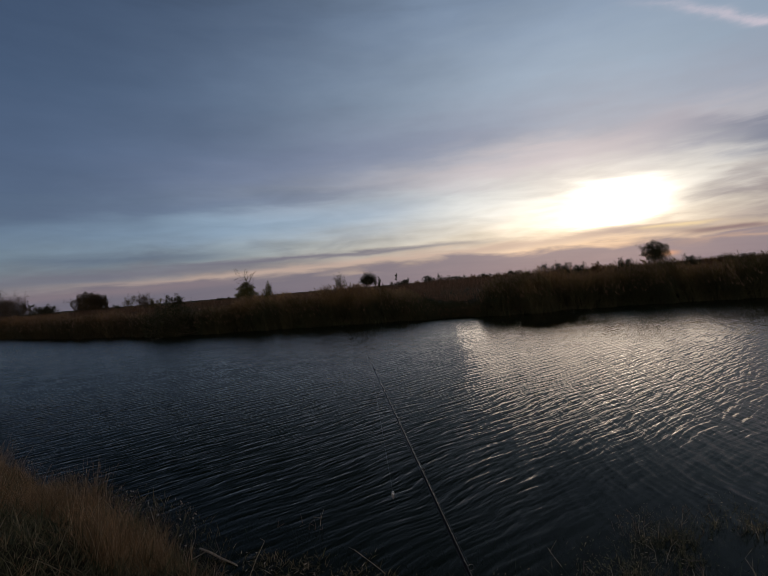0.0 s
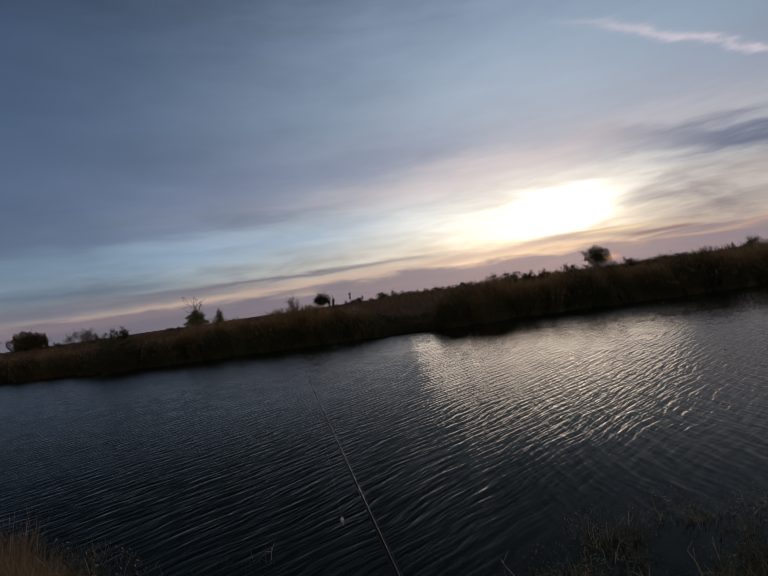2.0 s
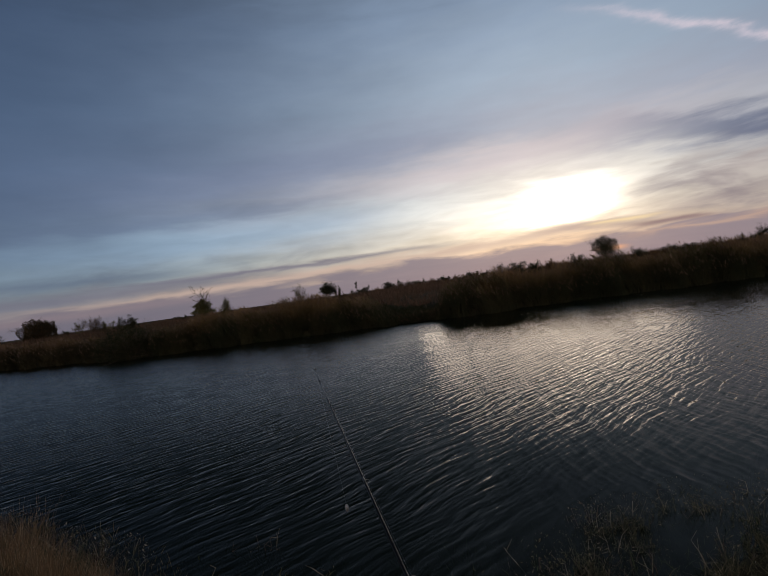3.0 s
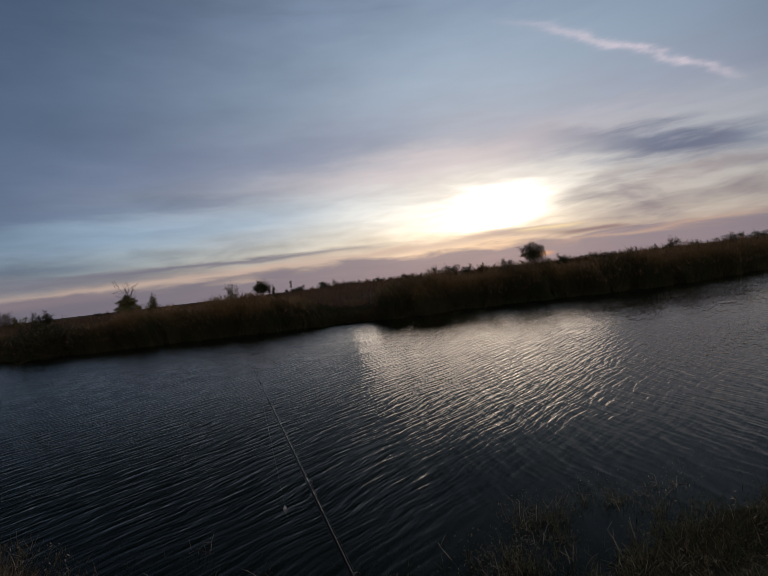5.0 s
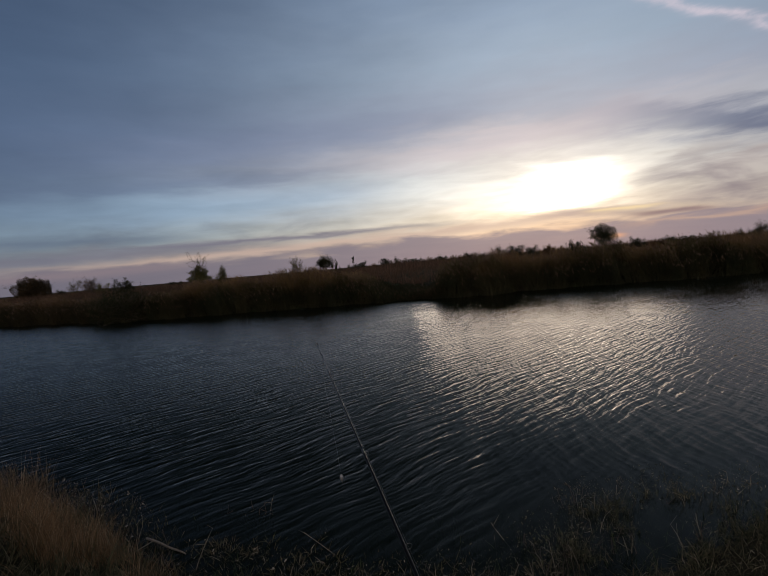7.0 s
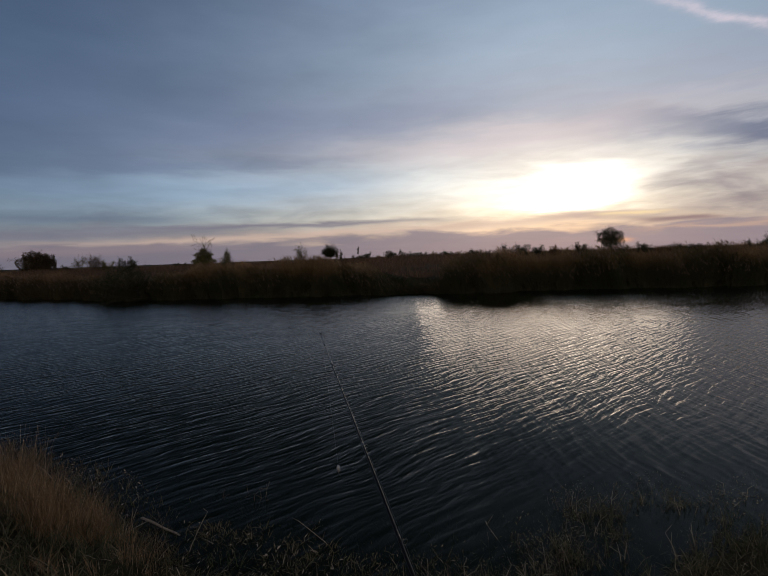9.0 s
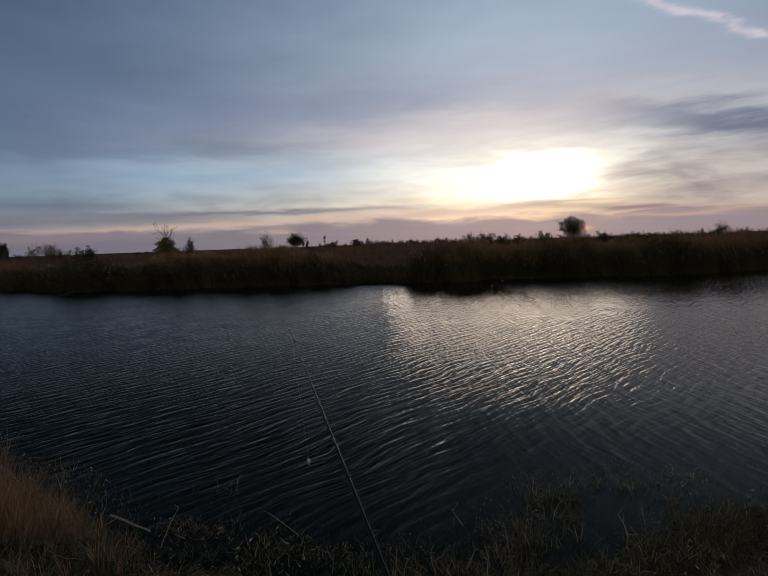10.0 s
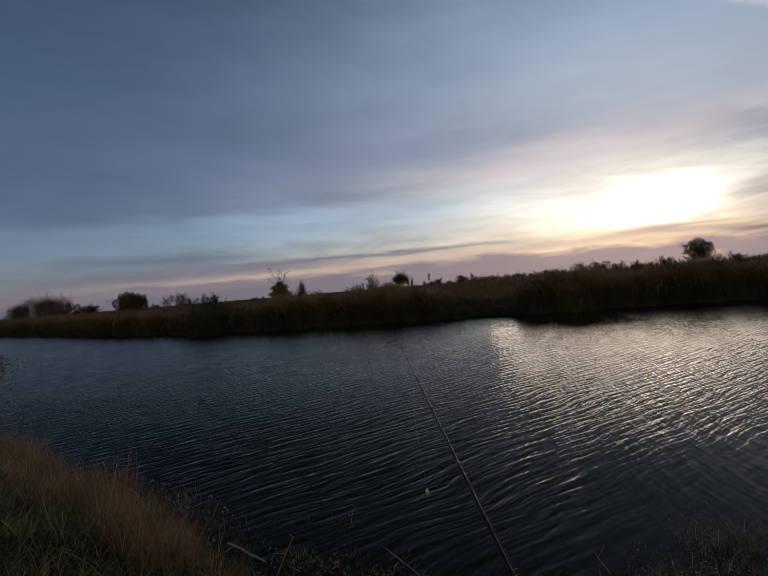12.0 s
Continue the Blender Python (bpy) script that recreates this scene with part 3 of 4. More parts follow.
# ---------------------------------------------------------------- ground and water
SHORE = ((-80, 39.046), (-30, 18.374), (-14, 11.025), (-7, 7.235), (-4.2, 5.455), (-3.0, 4.881), (-2.3, 4.192), (-1.6, 3.675), (-0.6, 3.33), (0.2, 3.273), (0.8, 3.273), (1.4, 3.388), (2.0, 3.617), (2.5, 3.905), (3, 3.962), (4, 4.249), (8, 5.397), (30, 8.039), (90, 9.187))
FAR_BANK = ((-140, 118), (-79, 72), (-56, 57), (-46, 51), (-32, 41.5), (-27, 38.2), (-23.5, 37.3), (-21.5, 36.0), (-18, 33.4), (-14, 33.1), (-8, 32.6), (-2.6, 31.8), (0.0, 31.3), (2.7, 31.3), (3.2, 30.4), (6.2, 30.3), (6.9, 31.2), (11.3, 30.8), (16.9, 29.6), (21.5, 29.9), (26, 32), (32, 34.5), (60, 44), (140, 70))


def along(line, x):
    xs, ys = zip(*line)
    return np.interp(x, xs, ys)


def ground_height(x, y):
    x, y = np.asarray(x, float), np.asarray(y, float)
    inland = along(SHORE, x) - y
    far = y - along(FAR_BANK, x)
    mound = 0.22 / (1 + np.exp((x + 2.6) * 3.0))
    bank_z = 0.05 + (0.66 + mound) * (1 - np.exp(-np.maximum(inland - 0.55 * (x > -1.9), 0) / 1.5))
    bed_near = -0.85 * (1 - np.exp(np.minimum(inland, 0) / 5.0))
    bed_far = -0.95 * (1 - np.exp(np.minimum(far, 0) / 1.4))
    far_z = 1.3 * (1 - np.exp(-np.maximum(far, 0) / 2.2))
    z = np.where(inland > 0, bank_z, np.where(far > 0, far_z, np.maximum(bed_near, bed_far)))
    # a low cut in the far bank between two reed stands
    z = z - 0.75 * np.exp(-((x - 1.35) / 1.7) ** 4) * np.clip(far / 0.5, 0, 1) * np.exp(-np.maximum(far, 0) / 9.0)
    rough = 0.03 * np.sin(2.7 * x + 1.3 * y) + 0.025 * np.sin(6.1 * y - 3.7 * x + 1) + 0.015 * np.sin(13.0 * x + 9.0 * y)
    swell = 0.12 * np.sin(0.21 * x + 0.3) * np.sin(0.17 * y) * np.clip(far / 10, 0, 1)
    return z + rough * np.clip(np.abs(inland) - 0.4, 0.15, 1) * (np.abs(y) < 60) + swell


gx = np.concatenate([-np.geomspace(2600, 13, 40), np.arange(-12, 12.01, 0.15), np.geomspace(13, 2600, 40)])
gy = np.concatenate([-np.geomspace(800, 3, 14), np.arange(-2, 9.2, 0.15), np.arange(9.2, 29.8, 0.8), np.arange(29.8, 46, 0.4), np.geomspace(47, 3600, 46)])
mx, my = np.meshgrid(gx, gy)
gverts = np.stack([mx, my, ground_height(mx, my)], -1).reshape(-1, 3)
w = len(gx)
cell = (np.arange(len(gy) - 1)[:, None] * w + np.arange(w - 1)[None, :]).reshape(-1, 1)
ground_me = quick_mesh("ground", gverts, (cell + np.array([0, 1, w + 1, w])).reshape(-1), np.full(len(cell), 4), SOIL)
ground_me.polygons.foreach_set("use_smooth", [True] * len(ground_me.polygons))
tagged(new("ground", ground_me), "dark weedy river banks and a wide dry brown plain", "ground", kind="structure")

wx, wy = np.linspace(-160, 160, 33), np.linspace(0.5, 150, 31)
mx, my = np.meshgrid(wx, wy)
cell = (np.arange(len(wy) - 1)[:, None] * len(wx) + np.arange(len(wx) - 1)[None, :]).reshape(-1, 1)
water_me = quick_mesh("water", np.stack([mx, my, np.zeros_like(mx)], -1).reshape(-1, 3), (cell + np.array([0, 1, len(wx) + 1, len(wx)])).reshape(-1), np.full(len(cell), 4), WATER)
tagged(new("water", water_me), "dark rippled river water reflecting the evening sky", "water", kind="structure")


# ---------------------------------------------------------------- reeds on the far bank
def reed_top(x):
    xs = (-80, -40, -27, -22, -19.5, -18, -16.2, -15, -12, -9, -5, -2.4, -1.2, 0.0, 2.5, 3.1, 6.5, 16, 24, 40, 80)
    zs = (2.2, 2.1, 1.85, 1.75, 1.6, 1.3, 1.3, 1.9, 2.2, 2.4, 2.5, 2.35, 1.7, 0.6, 0.6, 2.45, 2.45, 2.35, 2.3, 2.3, 2.4)
    return np.interp(x, xs, zs)


def reed_bed(x0, x1, depth, density, seed, label, leaf):
    """A stand of reeds: stems, hanging leaves and plumes, with ragged clumps."""
    np.random.seed(seed)
    count = int((x1 - x0) * depth * density)
    x = np.random.uniform(x0, x1, count)
    back = depth * np.random.beta(1.0, 1.5, count)
    y = along(FAR_BANK, x) - 0.3 + back + 0.3 * np.sin(x * 1.9) + 0.25 * np.sin(x * 4.3 + 1)
    # none grow where the dark bush stands
    free = np.hypot((x + 17.3) / 1.25, y - 33.4) > 1.2
    x, y, back, count = x[free], y[free], back[free], int(free.sum())
    clump = 0.11 * np.sin(x * 1.1 + 0.6 * y) + 0.07 * np.sin(x * 2.3 + 2 + y) + 0.05 * np.sin(x * 5.1 - y)
    top = reed_top(x) * (0.96 + clump * 0.8) * np.random.uniform(0.80, 1.02, count) * np.clip(0.5 + back / 1.4, 0.5, 1.0)
    z = np.maximum(ground_height(x, y), -0.06)
    tall = np.maximum(top - z, 0.3)
    root = np.stack([x, y, z], 1)
    sway = math.pi + 0.9 * np.sin(x * 0.8) + 0.7 * np.sin(x * 2.3 + y)
    head = np.random.normal(sway + 0.6, 0.5, count)
    lean = np.random.uniform(0.02, 0.20, count) + 0.28 * np.clip(1.0 - back, 0, 1) * np.random.rand(count) + 0.10 * np.abs(np.sin(x * 1.3))
    stems = blade_arrays(root, tall, np.full(count, 0.018), head, lean, np.random.uniform(0, 0.3, count), 4)
    sets = [stems]
    for i in range(12):
        f = np.random.uniform(0.08, 0.97, count)
        tilt = lean + 0.12 * f
        foot = root + (f * tall)[:, None] * np.stack([np.cos(head) * np.sin(tilt), np.sin(head) * np.sin(tilt), np.cos(tilt)], 1)
        turn = np.random.normal(sway + 0.7, 0.9, count)
        sets.append(blade_arrays(foot, np.random.uniform(0.22, 0.52, count), np.random.uniform(0.016, 0.034, count), turn,
                                 np.random.uniform(0.3, 0.8, count), np.random.uniform(0.6, 1.9, count), 4))
    m = int((x1 - x0) * 60)
    fx = np.random.uniform(x0, x1, m)
    fy = along(FAR_BANK, fx) - 0.45 + np.random.uniform(0, 0.6, m) + 0.3 * np.sin(fx * 1.9) + 0.25 * np.sin(fx * 4.3 + 1)
    foot = np.stack([fx, fy, np.full(m, -0.05)], 1)
    sets.append(blade_arrays(foot, np.random.uniform(0.3, 0.95, m), np.random.uniform(0.018, 0.036, m), np.random.normal(-math.pi / 2, 1.0, m),
                             np.random.uniform(0.05, 0.5, m), np.random.uniform(0.3, 1.6, m), 4))
    ob = new("reed_bed", quick_mesh("reed_bed", *join(*sets), leaf))
    tagged(ob, label, "reeds", kind="stuff")
    pick = np.random.rand(count) < 0.5
    tip = root[pick] + tall[pick][:, None] * np.stack([np.cos(head) * np.sin(lean + 0.1), np.sin(head) * np.sin(lean + 0.1), np.cos(lean + 0.1)], 1)[pick]
    m = len(tip)
    tufts = [blade_arrays(tip - [0, 0, 0.12], np.random.uniform(0.12, 0.26, m), np.random.uniform(0.018, 0.036, m), np.random.normal(math.pi, 0.8, m),
                          np.random.uniform(0.1, 0.6, m), np.random.uniform(0.2, 1.0, m), 3) for _ in range(3)]
    part("plume", quick_mesh("plume", *join(*tufts), PLUME), ob, "pale feathery seed heads")
    return ob


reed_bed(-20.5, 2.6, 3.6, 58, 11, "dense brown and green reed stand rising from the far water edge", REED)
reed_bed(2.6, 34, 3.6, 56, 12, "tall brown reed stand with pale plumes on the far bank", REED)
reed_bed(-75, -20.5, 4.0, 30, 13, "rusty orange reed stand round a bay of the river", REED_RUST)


# ---------------------------------------------------------------- the plain behind the reeds
def tufts(name, spots, tall, wide, per, material, label, category, seed, lean=(0.05, 0.5), curl=(0.1, 0.9), spread=0.08, kind="stuff", bias=None):
    """Grass: per blades about each spot."""
    np.random.seed(seed)
    root = np.repeat(spots, per, 0) + np.random.normal(size=(len(spots) * per, 3)) * [spread, spread, 0]
    m = len(root)
    head = np.random.uniform(0, 2 * math.pi, m) if bias is None else np.random.normal(bias, 0.9, m)
    sets = blade_arrays(root, np.repeat(tall, per) * np.random.uniform(0.5, 1.1, m), wide * np.random.uniform(0.6, 1.4, m), head,
                        np.random.uniform(*lean, m), np.random.uniform(*curl, m), 4)
    return tagged(new(name, quick_mesh(name, *sets, material)), label, category, kind=kind)


np.random.seed(21)
m = 9000
fy = 36.2 + 109 * np.random.rand(m) ** 2.0
fx = np.random.uniform(-1.10, 0.92, m) * (fy + 4)
ok = fy > along(FAR_BANK, fx) + 2.0
fx, fy = fx[ok], fy[ok]
spots = np.stack([fx, fy, ground_height(fx, fy) - 0.03], 1)
hollow = -1.5 * np.exp(-((fx - 1.0) / 2.2) ** 2) * (fy < 41.3)
tufts("field_weeds", spots, np.random.uniform(0.3, 0.85, len(fx)) + 0.10 * hollow, 0.03, 9, FIELD, "dark brown dry weeds over the wide plain", "weeds", 22, (0.05, 0.6), (0.1, 0.8), 0.35)


np.random.seed(23)
m = 900
fy = np.random.uniform(109, 300, m)
fx = np.random.uniform(-1.3, 0.96, m) * fy
spots = np.stack([fx, fy, ground_height(fx, fy) - 0.03], 1)
tufts("far_scrub", spots, np.random.uniform(0.5, 1.15, m), 0.16, 6, FIELD, "far low scrub on the plain", "scrub", 25, (0.05, 0.5), (0.1, 0.9), 0.8)
m = 4600
fx = np.random.uniform(-60, 70, m)
fy = np.random.uniform(69, 106, m)
thick = 0.5 + 0.5 * np.sin(fx * 0.9) * np.sin(fx * 0.37 + 1)
spots = np.stack([fx, fy, ground_height(fx, fy) - 0.03], 1)
tufts("scrub", spots, 0.8 + 0.35 * np.random.rand(m) + 1.0 * (fx > -7) * thick * np.random.rand(m), 0.04, 15, FIELD, "low dark scrub along the horizon", "scrub", 24, (0.05, 0.6), (0.1, 0.9), 0.4)


def at_plain(x, y):
    return (x, y, float(ground_height(x, y)))


# ---------------------------------------------------------------- trees and bushes on the plain
def young_tree(at, tall):
    """A slim tree: leafy about the lower trunk, long bare limbs above and low at the sides."""
    rng = random.Random(134)
    np.random.seed(134)
    root = thing("tree", at, "sparse young tree, bare twigs above green leaves", "tree")
    trunk = Tubes()
    spine = [Vector((0.02 * math.sin(i * 2.1), 0, 0.50 * tall * i / 5 - 0.1)) for i in range(6)]
    trunk.add(spine, [0.07, 0.062, 0.055, 0.05, 0.044, 0.036], 7)
    part("trunk", trunk.mesh("trunk", BARK), root)
    tips = []
    starts = [(0.36, -0.75, 0.32), (0.46, -0.35, 0.36), (0.48, -0.06, 0.46), (0.48, 0.18, 0.40), (0.42, 0.50, 0.42), (0.34, 0.95, 0.26)] + [(0.12, -1.7, 0.27), (0.18, -1.1, 0.27), (0.16, 1.2, 0.24), (0.24, 0.9, 0.26), (0.28, -0.8, 0.24), (0.30, 0.6, 0.26)]
    for share, side, reach in starts:
        limb = Tubes()
        way = Vector((side, rng.gauss(0, 0.3), 1.0)).normalized()
        grow(limb, tips, rng, Vector((0, 0, share * tall)), way, reach * tall, 0.040, 1, (4, 6), 0.05, 0.30, 0.019)
        part("limb", limb.mesh("limb", BARK), root)
    count = 11000
    z = np.random.beta(1.4, 1.9, count)
    wide = 1.15 * np.sin(np.pi * np.clip(0.15 + 0.80 * z, 0, 1)) * (1 + 0.25 * np.sin(z * 19))
    turn = np.random.uniform(0, 2 * math.pi, count)
    reach = wide * np.random.rand(count) ** 0.55
    spots = np.stack([reach * np.cos(turn), reach * np.sin(turn), (0.06 + 0.58 * z) * tall], 1)
    ends = np.array([tuple(t) for t in tips])
    spots = np.concatenate([spots, ends[np.random.randint(0, len(ends), 420)] + ball(420) * 0.09])
    part("crown", quick_mesh("crown", *leaf_arrays(spots, np.random.uniform(0.06, 0.13, len(spots))), LEAF_OLIVE), root)
    return root


tree("tree", at_plain(26.75, 66.607), 3.65, 3.1, "dark round leafy tree against the sunset", "tree", LEAF_DARK, 31, 15000, 0.095, 1, 3, (4, 5), 0.32, dome=(0.61, 0.36, 1.0, 0.42))
tree("tree", at_plain(-10.35, 80.388), 3.25, 2.5, "small dark tree with a rounded crown", "tree", LEAF_DARK, 132, 9000, 0.10, 1, 3, (4, 5), 0.38, keep=(0.42, 1.1))
tree("bush", at_plain(-8.5, 80.388), 2.3, 1.4, "low dark bush beside a small tree", "bush", LEAF_DARK, 33, 1500, 0.13, 4, 2)
young_tree(at_plain(-21.25, 57.9), 4.15)
tree("bush", at_plain(-18.9, 57.42), 2.35, 1.7, "upright leafy green bush", "bush", LEAF_OLIVE, 35, 3600, 0.10, 5, 2, (4, 6), 0.34, core=0.8)
tree("bush", at_plain(-12.5, 68.904), 2.9, 1.6, "thin feathery upright bush", "bush", LEAF_OLIVE, 36, 1300, 0.11, 7, 2, (4, 5), 0.2)
tree("sapling", at_plain(-5.7, 80.388), 2.8, 0.8, "thin bare sapling with a small leafy tuft", "sapling", LEAF_DARK, 37, 220, 0.13, 1, 2, (2, 3), 0.2, keep=(0.6, 1.1))
tree("bush", at_plain(-55.4, 80.388), 3.5, 5.2, "broad round bush with reddish brown leaves", "bush", LEAF_UMBER, 38, 34000, 0.12, 9, 2, (3, 4), 0.40, dome=(0.44, 0.54, 1.0, 0.03))
tree("bush", at_plain(-43.3, 71.201), 2.6, 1.6, "slender half-bare bush among dry scrub", "bush", LEAF_OLIVE, 39, 700, 0.11, 6, 2, (4, 5), 0.2)
tree("bush", at_plain(-41.2, 71.201), 2.65, 2.3, "bare brown multi-stemmed bush", "bush", LEAF_RUST, 40, 700, 0.10, 16, 2, (5, 6), 0.2, splay=0.22, feet=0.3)
tree("bush", at_plain(-39.9, 71.201), 1.7, 1.8, "low olive green bush among dry scrub", "bush", LEAF_OLIVE, 41, 1700, 0.12, 6, 2, feet=0.25)
tree("sapling", at_plain(-38.8, 71.201), 1.7, 0.7, "small thin leafy sapling", "sapling", LEAF_OLIVE, 42, 300, 0.11, 1, 2)
tree("bush", at_plain(-26.5, 51.678), 1.75, 1.5, "dark evergreen bush over the reeds", "bush", LEAF_DARK, 43, 2600, 0.11, 5, 2, (4, 6), 0.34)
tree("bush", at_plain(-17.3, 33.4), 2.2, 3.2, "dark rounded bush standing in the reeds", "bush", LEAF_DARK, 44, 14000, 0.08, 8, 2, (5, 6), 0.42, dome=(0.44, 0.54, 1.0, 0.3))
tree("bush", at_plain(-70.5, 80.388), 4.7, 7.0, "large half-bare brown thicket", "bush", LEAF_UMBER, 45, 34000, 0.10, 19, 2, (5, 7), 0.26, splay=0.26, feet=0.40, dome=(0.34, 0.46, 1.0, 0.5))
tree("bush", at_plain(-77.0, 80.388), 3.6, 3.8, "bare brown thicket lower than its neighbour", "bush", LEAF_UMBER, 46, 16000, 0.10, 12, 2, (5, 7), 0.26, splay=0.26, feet=0.38, dome=(0.34, 0.46, 1.0, 0.5))
tree("tree", at_plain(-76, 91.872), 3.1, 1.9, "small dark tree far off", "tree", LEAF_DARK, 47, 1300, 0.17, 1, 2)
tree("bush", at_plain(45.9, 66.607), 2.35, 2.4, "half-bare bush above the reeds", "bush", LEAF_DARK, 48, 1400, 0.11, 9, 2, (4, 5), 0.25, feet=0.22)
tree("sapling", at_plain(44.2, 68.904), 1.8, 0.8, "bare thin sapling above the reeds", "sapling", LEAF_RUST, 49, 0, 0.1, 2, 2)

# a loose row of low bushes along the horizon, in three builds
low = [tree("low_bush", at_plain(15.3, 68.904), 2.0, 3.1, "low dark bush on the plain", "bush", LEAF_DARK, 51, 4600, 0.12, 9, 2, (4, 5), 0.36, feet=0.34, group="low bushes on the plain"),
       tree("low_bush", at_plain(20.7, 68.904), 1.55, 2.4, "low dark bush on the plain", "bush", LEAF_RUST, 52, 3300, 0.12, 9, 2, (4, 5), 0.36, feet=0.34, group="low bushes on the plain"),
       tree("low_bush", at_plain(23.6, 68.904), 1.8, 1.9, "low dark bush on the plain", "bush", LEAF_DARK, 53, 2700, 0.12, 7, 2, (4, 5), 0.36, feet=0.30, group="low bushes on the plain")]
ROW = ((-3.2, 101, 0.8, 1), (1.1, 102, 0.85, 2), (4.8, 103, 0.9, 0), (8.3, 103, 0.8, 2), (11.0, 101, 0.9, 1), (14.5, 100, 0.9, 0), (16.8, 99, 0.8, 2), (17.5, 92, 0.9, 1), (-7.3, 101, 0.7, 0),
       (18.3, 68.904, 0.9, 2), (31.6, 68.904, 0.95, 2), (34.3, 68.904, 0.8, 1), (35.7, 68.904, 0.85, 2), (37.5, 68.904, 0.75, 0), (-5.8, 103.356, 1.0, 2), (-0.6, 103.356, 1.1, 0), (2.7, 103.356, 1.0, 2), (6.9, 103.356, 1.1, 1),
       (9.6, 103.356, 0.9, 0), (12.5, 101.059, 1.0, 1), (-38.1, 91.872, 0.58, 0), (-55.6, 87.278, 0.7, 2), (-73.5, 91.872, 1.1, 0), (-71.5, 91.872, 1.3, 2), (40.5, 71.201, 0.8, 1), (56.7, 68.904, 1.05, 2), (59.8, 68.904, 0.95, 0), (62.6, 68.904, 0.9, 2),
       (28.9, 73.497, 0.8, 1), (49.5, 73.497, 0.8, 0), (52.6, 71.201, 0.8, 2))
for i, (x, y, size, which) in enumerate(ROW):
    turn = Matrix.Translation(at_plain(x, y)) @ Matrix.Rotation(i * 2.4, 4, "Z") @ Matrix.Scale(size, 4)
    copy_thing(low[which], turn)


# ---------------------------------------------------------------- near bank
def shore_spots(count, x0, x1, d0, d1, seed):
    """Random places between d0 and d1 metres inland of the near water line (negative: in the water)."""
    np.random.seed(seed)
    x = np.random.uniform(x0, x1, count)
    y = along(SHORE, x) - np.random.uniform(d0, d1, count)
    return np.stack([x, y, ground_height(x, y) - 0.02], 1)


def away(spots, radius):
    """Leaves the place where one stands free."""
    return spots[np.hypot(spots[:, 0], spots[:, 1]) > radius]


def clumpy(spots, level, seed):
    """Keeps the spots that fall on an uneven set of clumps."""
    x, y = spots[:, 0], spots[:, 1]
    f = np.sin(x * 4.7 + seed) + np.sin(y * 6.1 + x * 2.3 + seed * 2) + np.sin(x * 9.3 - y * 7.1 + seed) + 0.7 * np.sin(y * 12.7 + x * 3)
    return spots[f > level]


s1 = clumpy(away(shore_spots(1850, -9.5, -1.65, 0.12, 1.05, 61), 1.6), 0.35, 1.0)
d = np.random.uniform(0.18, 0.56, len(s1)) * np.clip((-s1[:, 0] - 1.2) / 1.5, 0.42, 1.0)
tufts("dry_grass", s1, d * np.random.uniform(0.7, 1.2, len(s1)) * (0.90 + 0.35 * np.sin(s1[:, 0] * 3.1 + 0.8) * np.sin(s1[:, 1] * 2.3 + s1[:, 0] * 1.1)), 0.0023, 36, STRAW, "tall tangled tan dry grass on the near bank", "grass", 62, (0.02, 0.38), (0.1, 1.0), 0.05)
s1 = clumpy(away(shore_spots(2000, -9.5, -1.8, -0.15, 3.4, 60), 1.6), 0.2, 4.0)
tufts("low_grass", s1, np.random.uniform(0.08, 0.26, len(s1)), 0.004, 10, STRAW, "low tangled tan grass under the tall stems", "grass", 59, (0.3, 1.1), (0.2, 1.0), 0.08)
s2 = away(shore_spots(3400, -9, -2.0, 0.3, 3.6, 63), 1.6)
tufts("short_grass", s2, np.random.uniform(0.10, 0.30, len(s2)), 0.006, 10, WEED_DARK, "short dull green and brown grass on the near bank", "grass", 64, (0.2, 0.9), (0.2, 1.0), 0.10)


def weeds(name, spots, tall, per, leaves, material, label, seed, lean=0.7, spread=0.03):
    """Ragged leafy weeds: bent stems with many small leaves along them."""
    np.random.seed(seed)
    root = np.repeat(spots, per, 0) + np.random.normal(size=(len(spots) * per, 3)) * [spread, spread, 0]
    m = len(root)
    h = np.repeat(tall, per) * np.random.uniform(0.45, 1.15, m)
    head, tilt, curl = np.random.uniform(0, 2 * math.pi, m), lean * np.random.rand(m) ** 1.3, np.random.uniform(0, 1.1, m)
    sets = [blade_arrays(root, h, np.full(m, 0.0036), head, tilt, curl, 4)]
    for i in range(leaves):
        f = np.random.uniform(0.15, 1.0, m)
        a = tilt + curl * f * 0.5
        at = root + (f * h)[:, None] * np.stack([np.cos(head) * np.sin(a), np.sin(head) * np.sin(a), np.cos(a)], 1)
        sets.append(leaf_arrays(at, np.random.uniform(0.014, 0.036, m), 0.35))
    return tagged(new(name, quick_mesh(name, *join(*sets), material)), label, "weeds", kind="stuff")


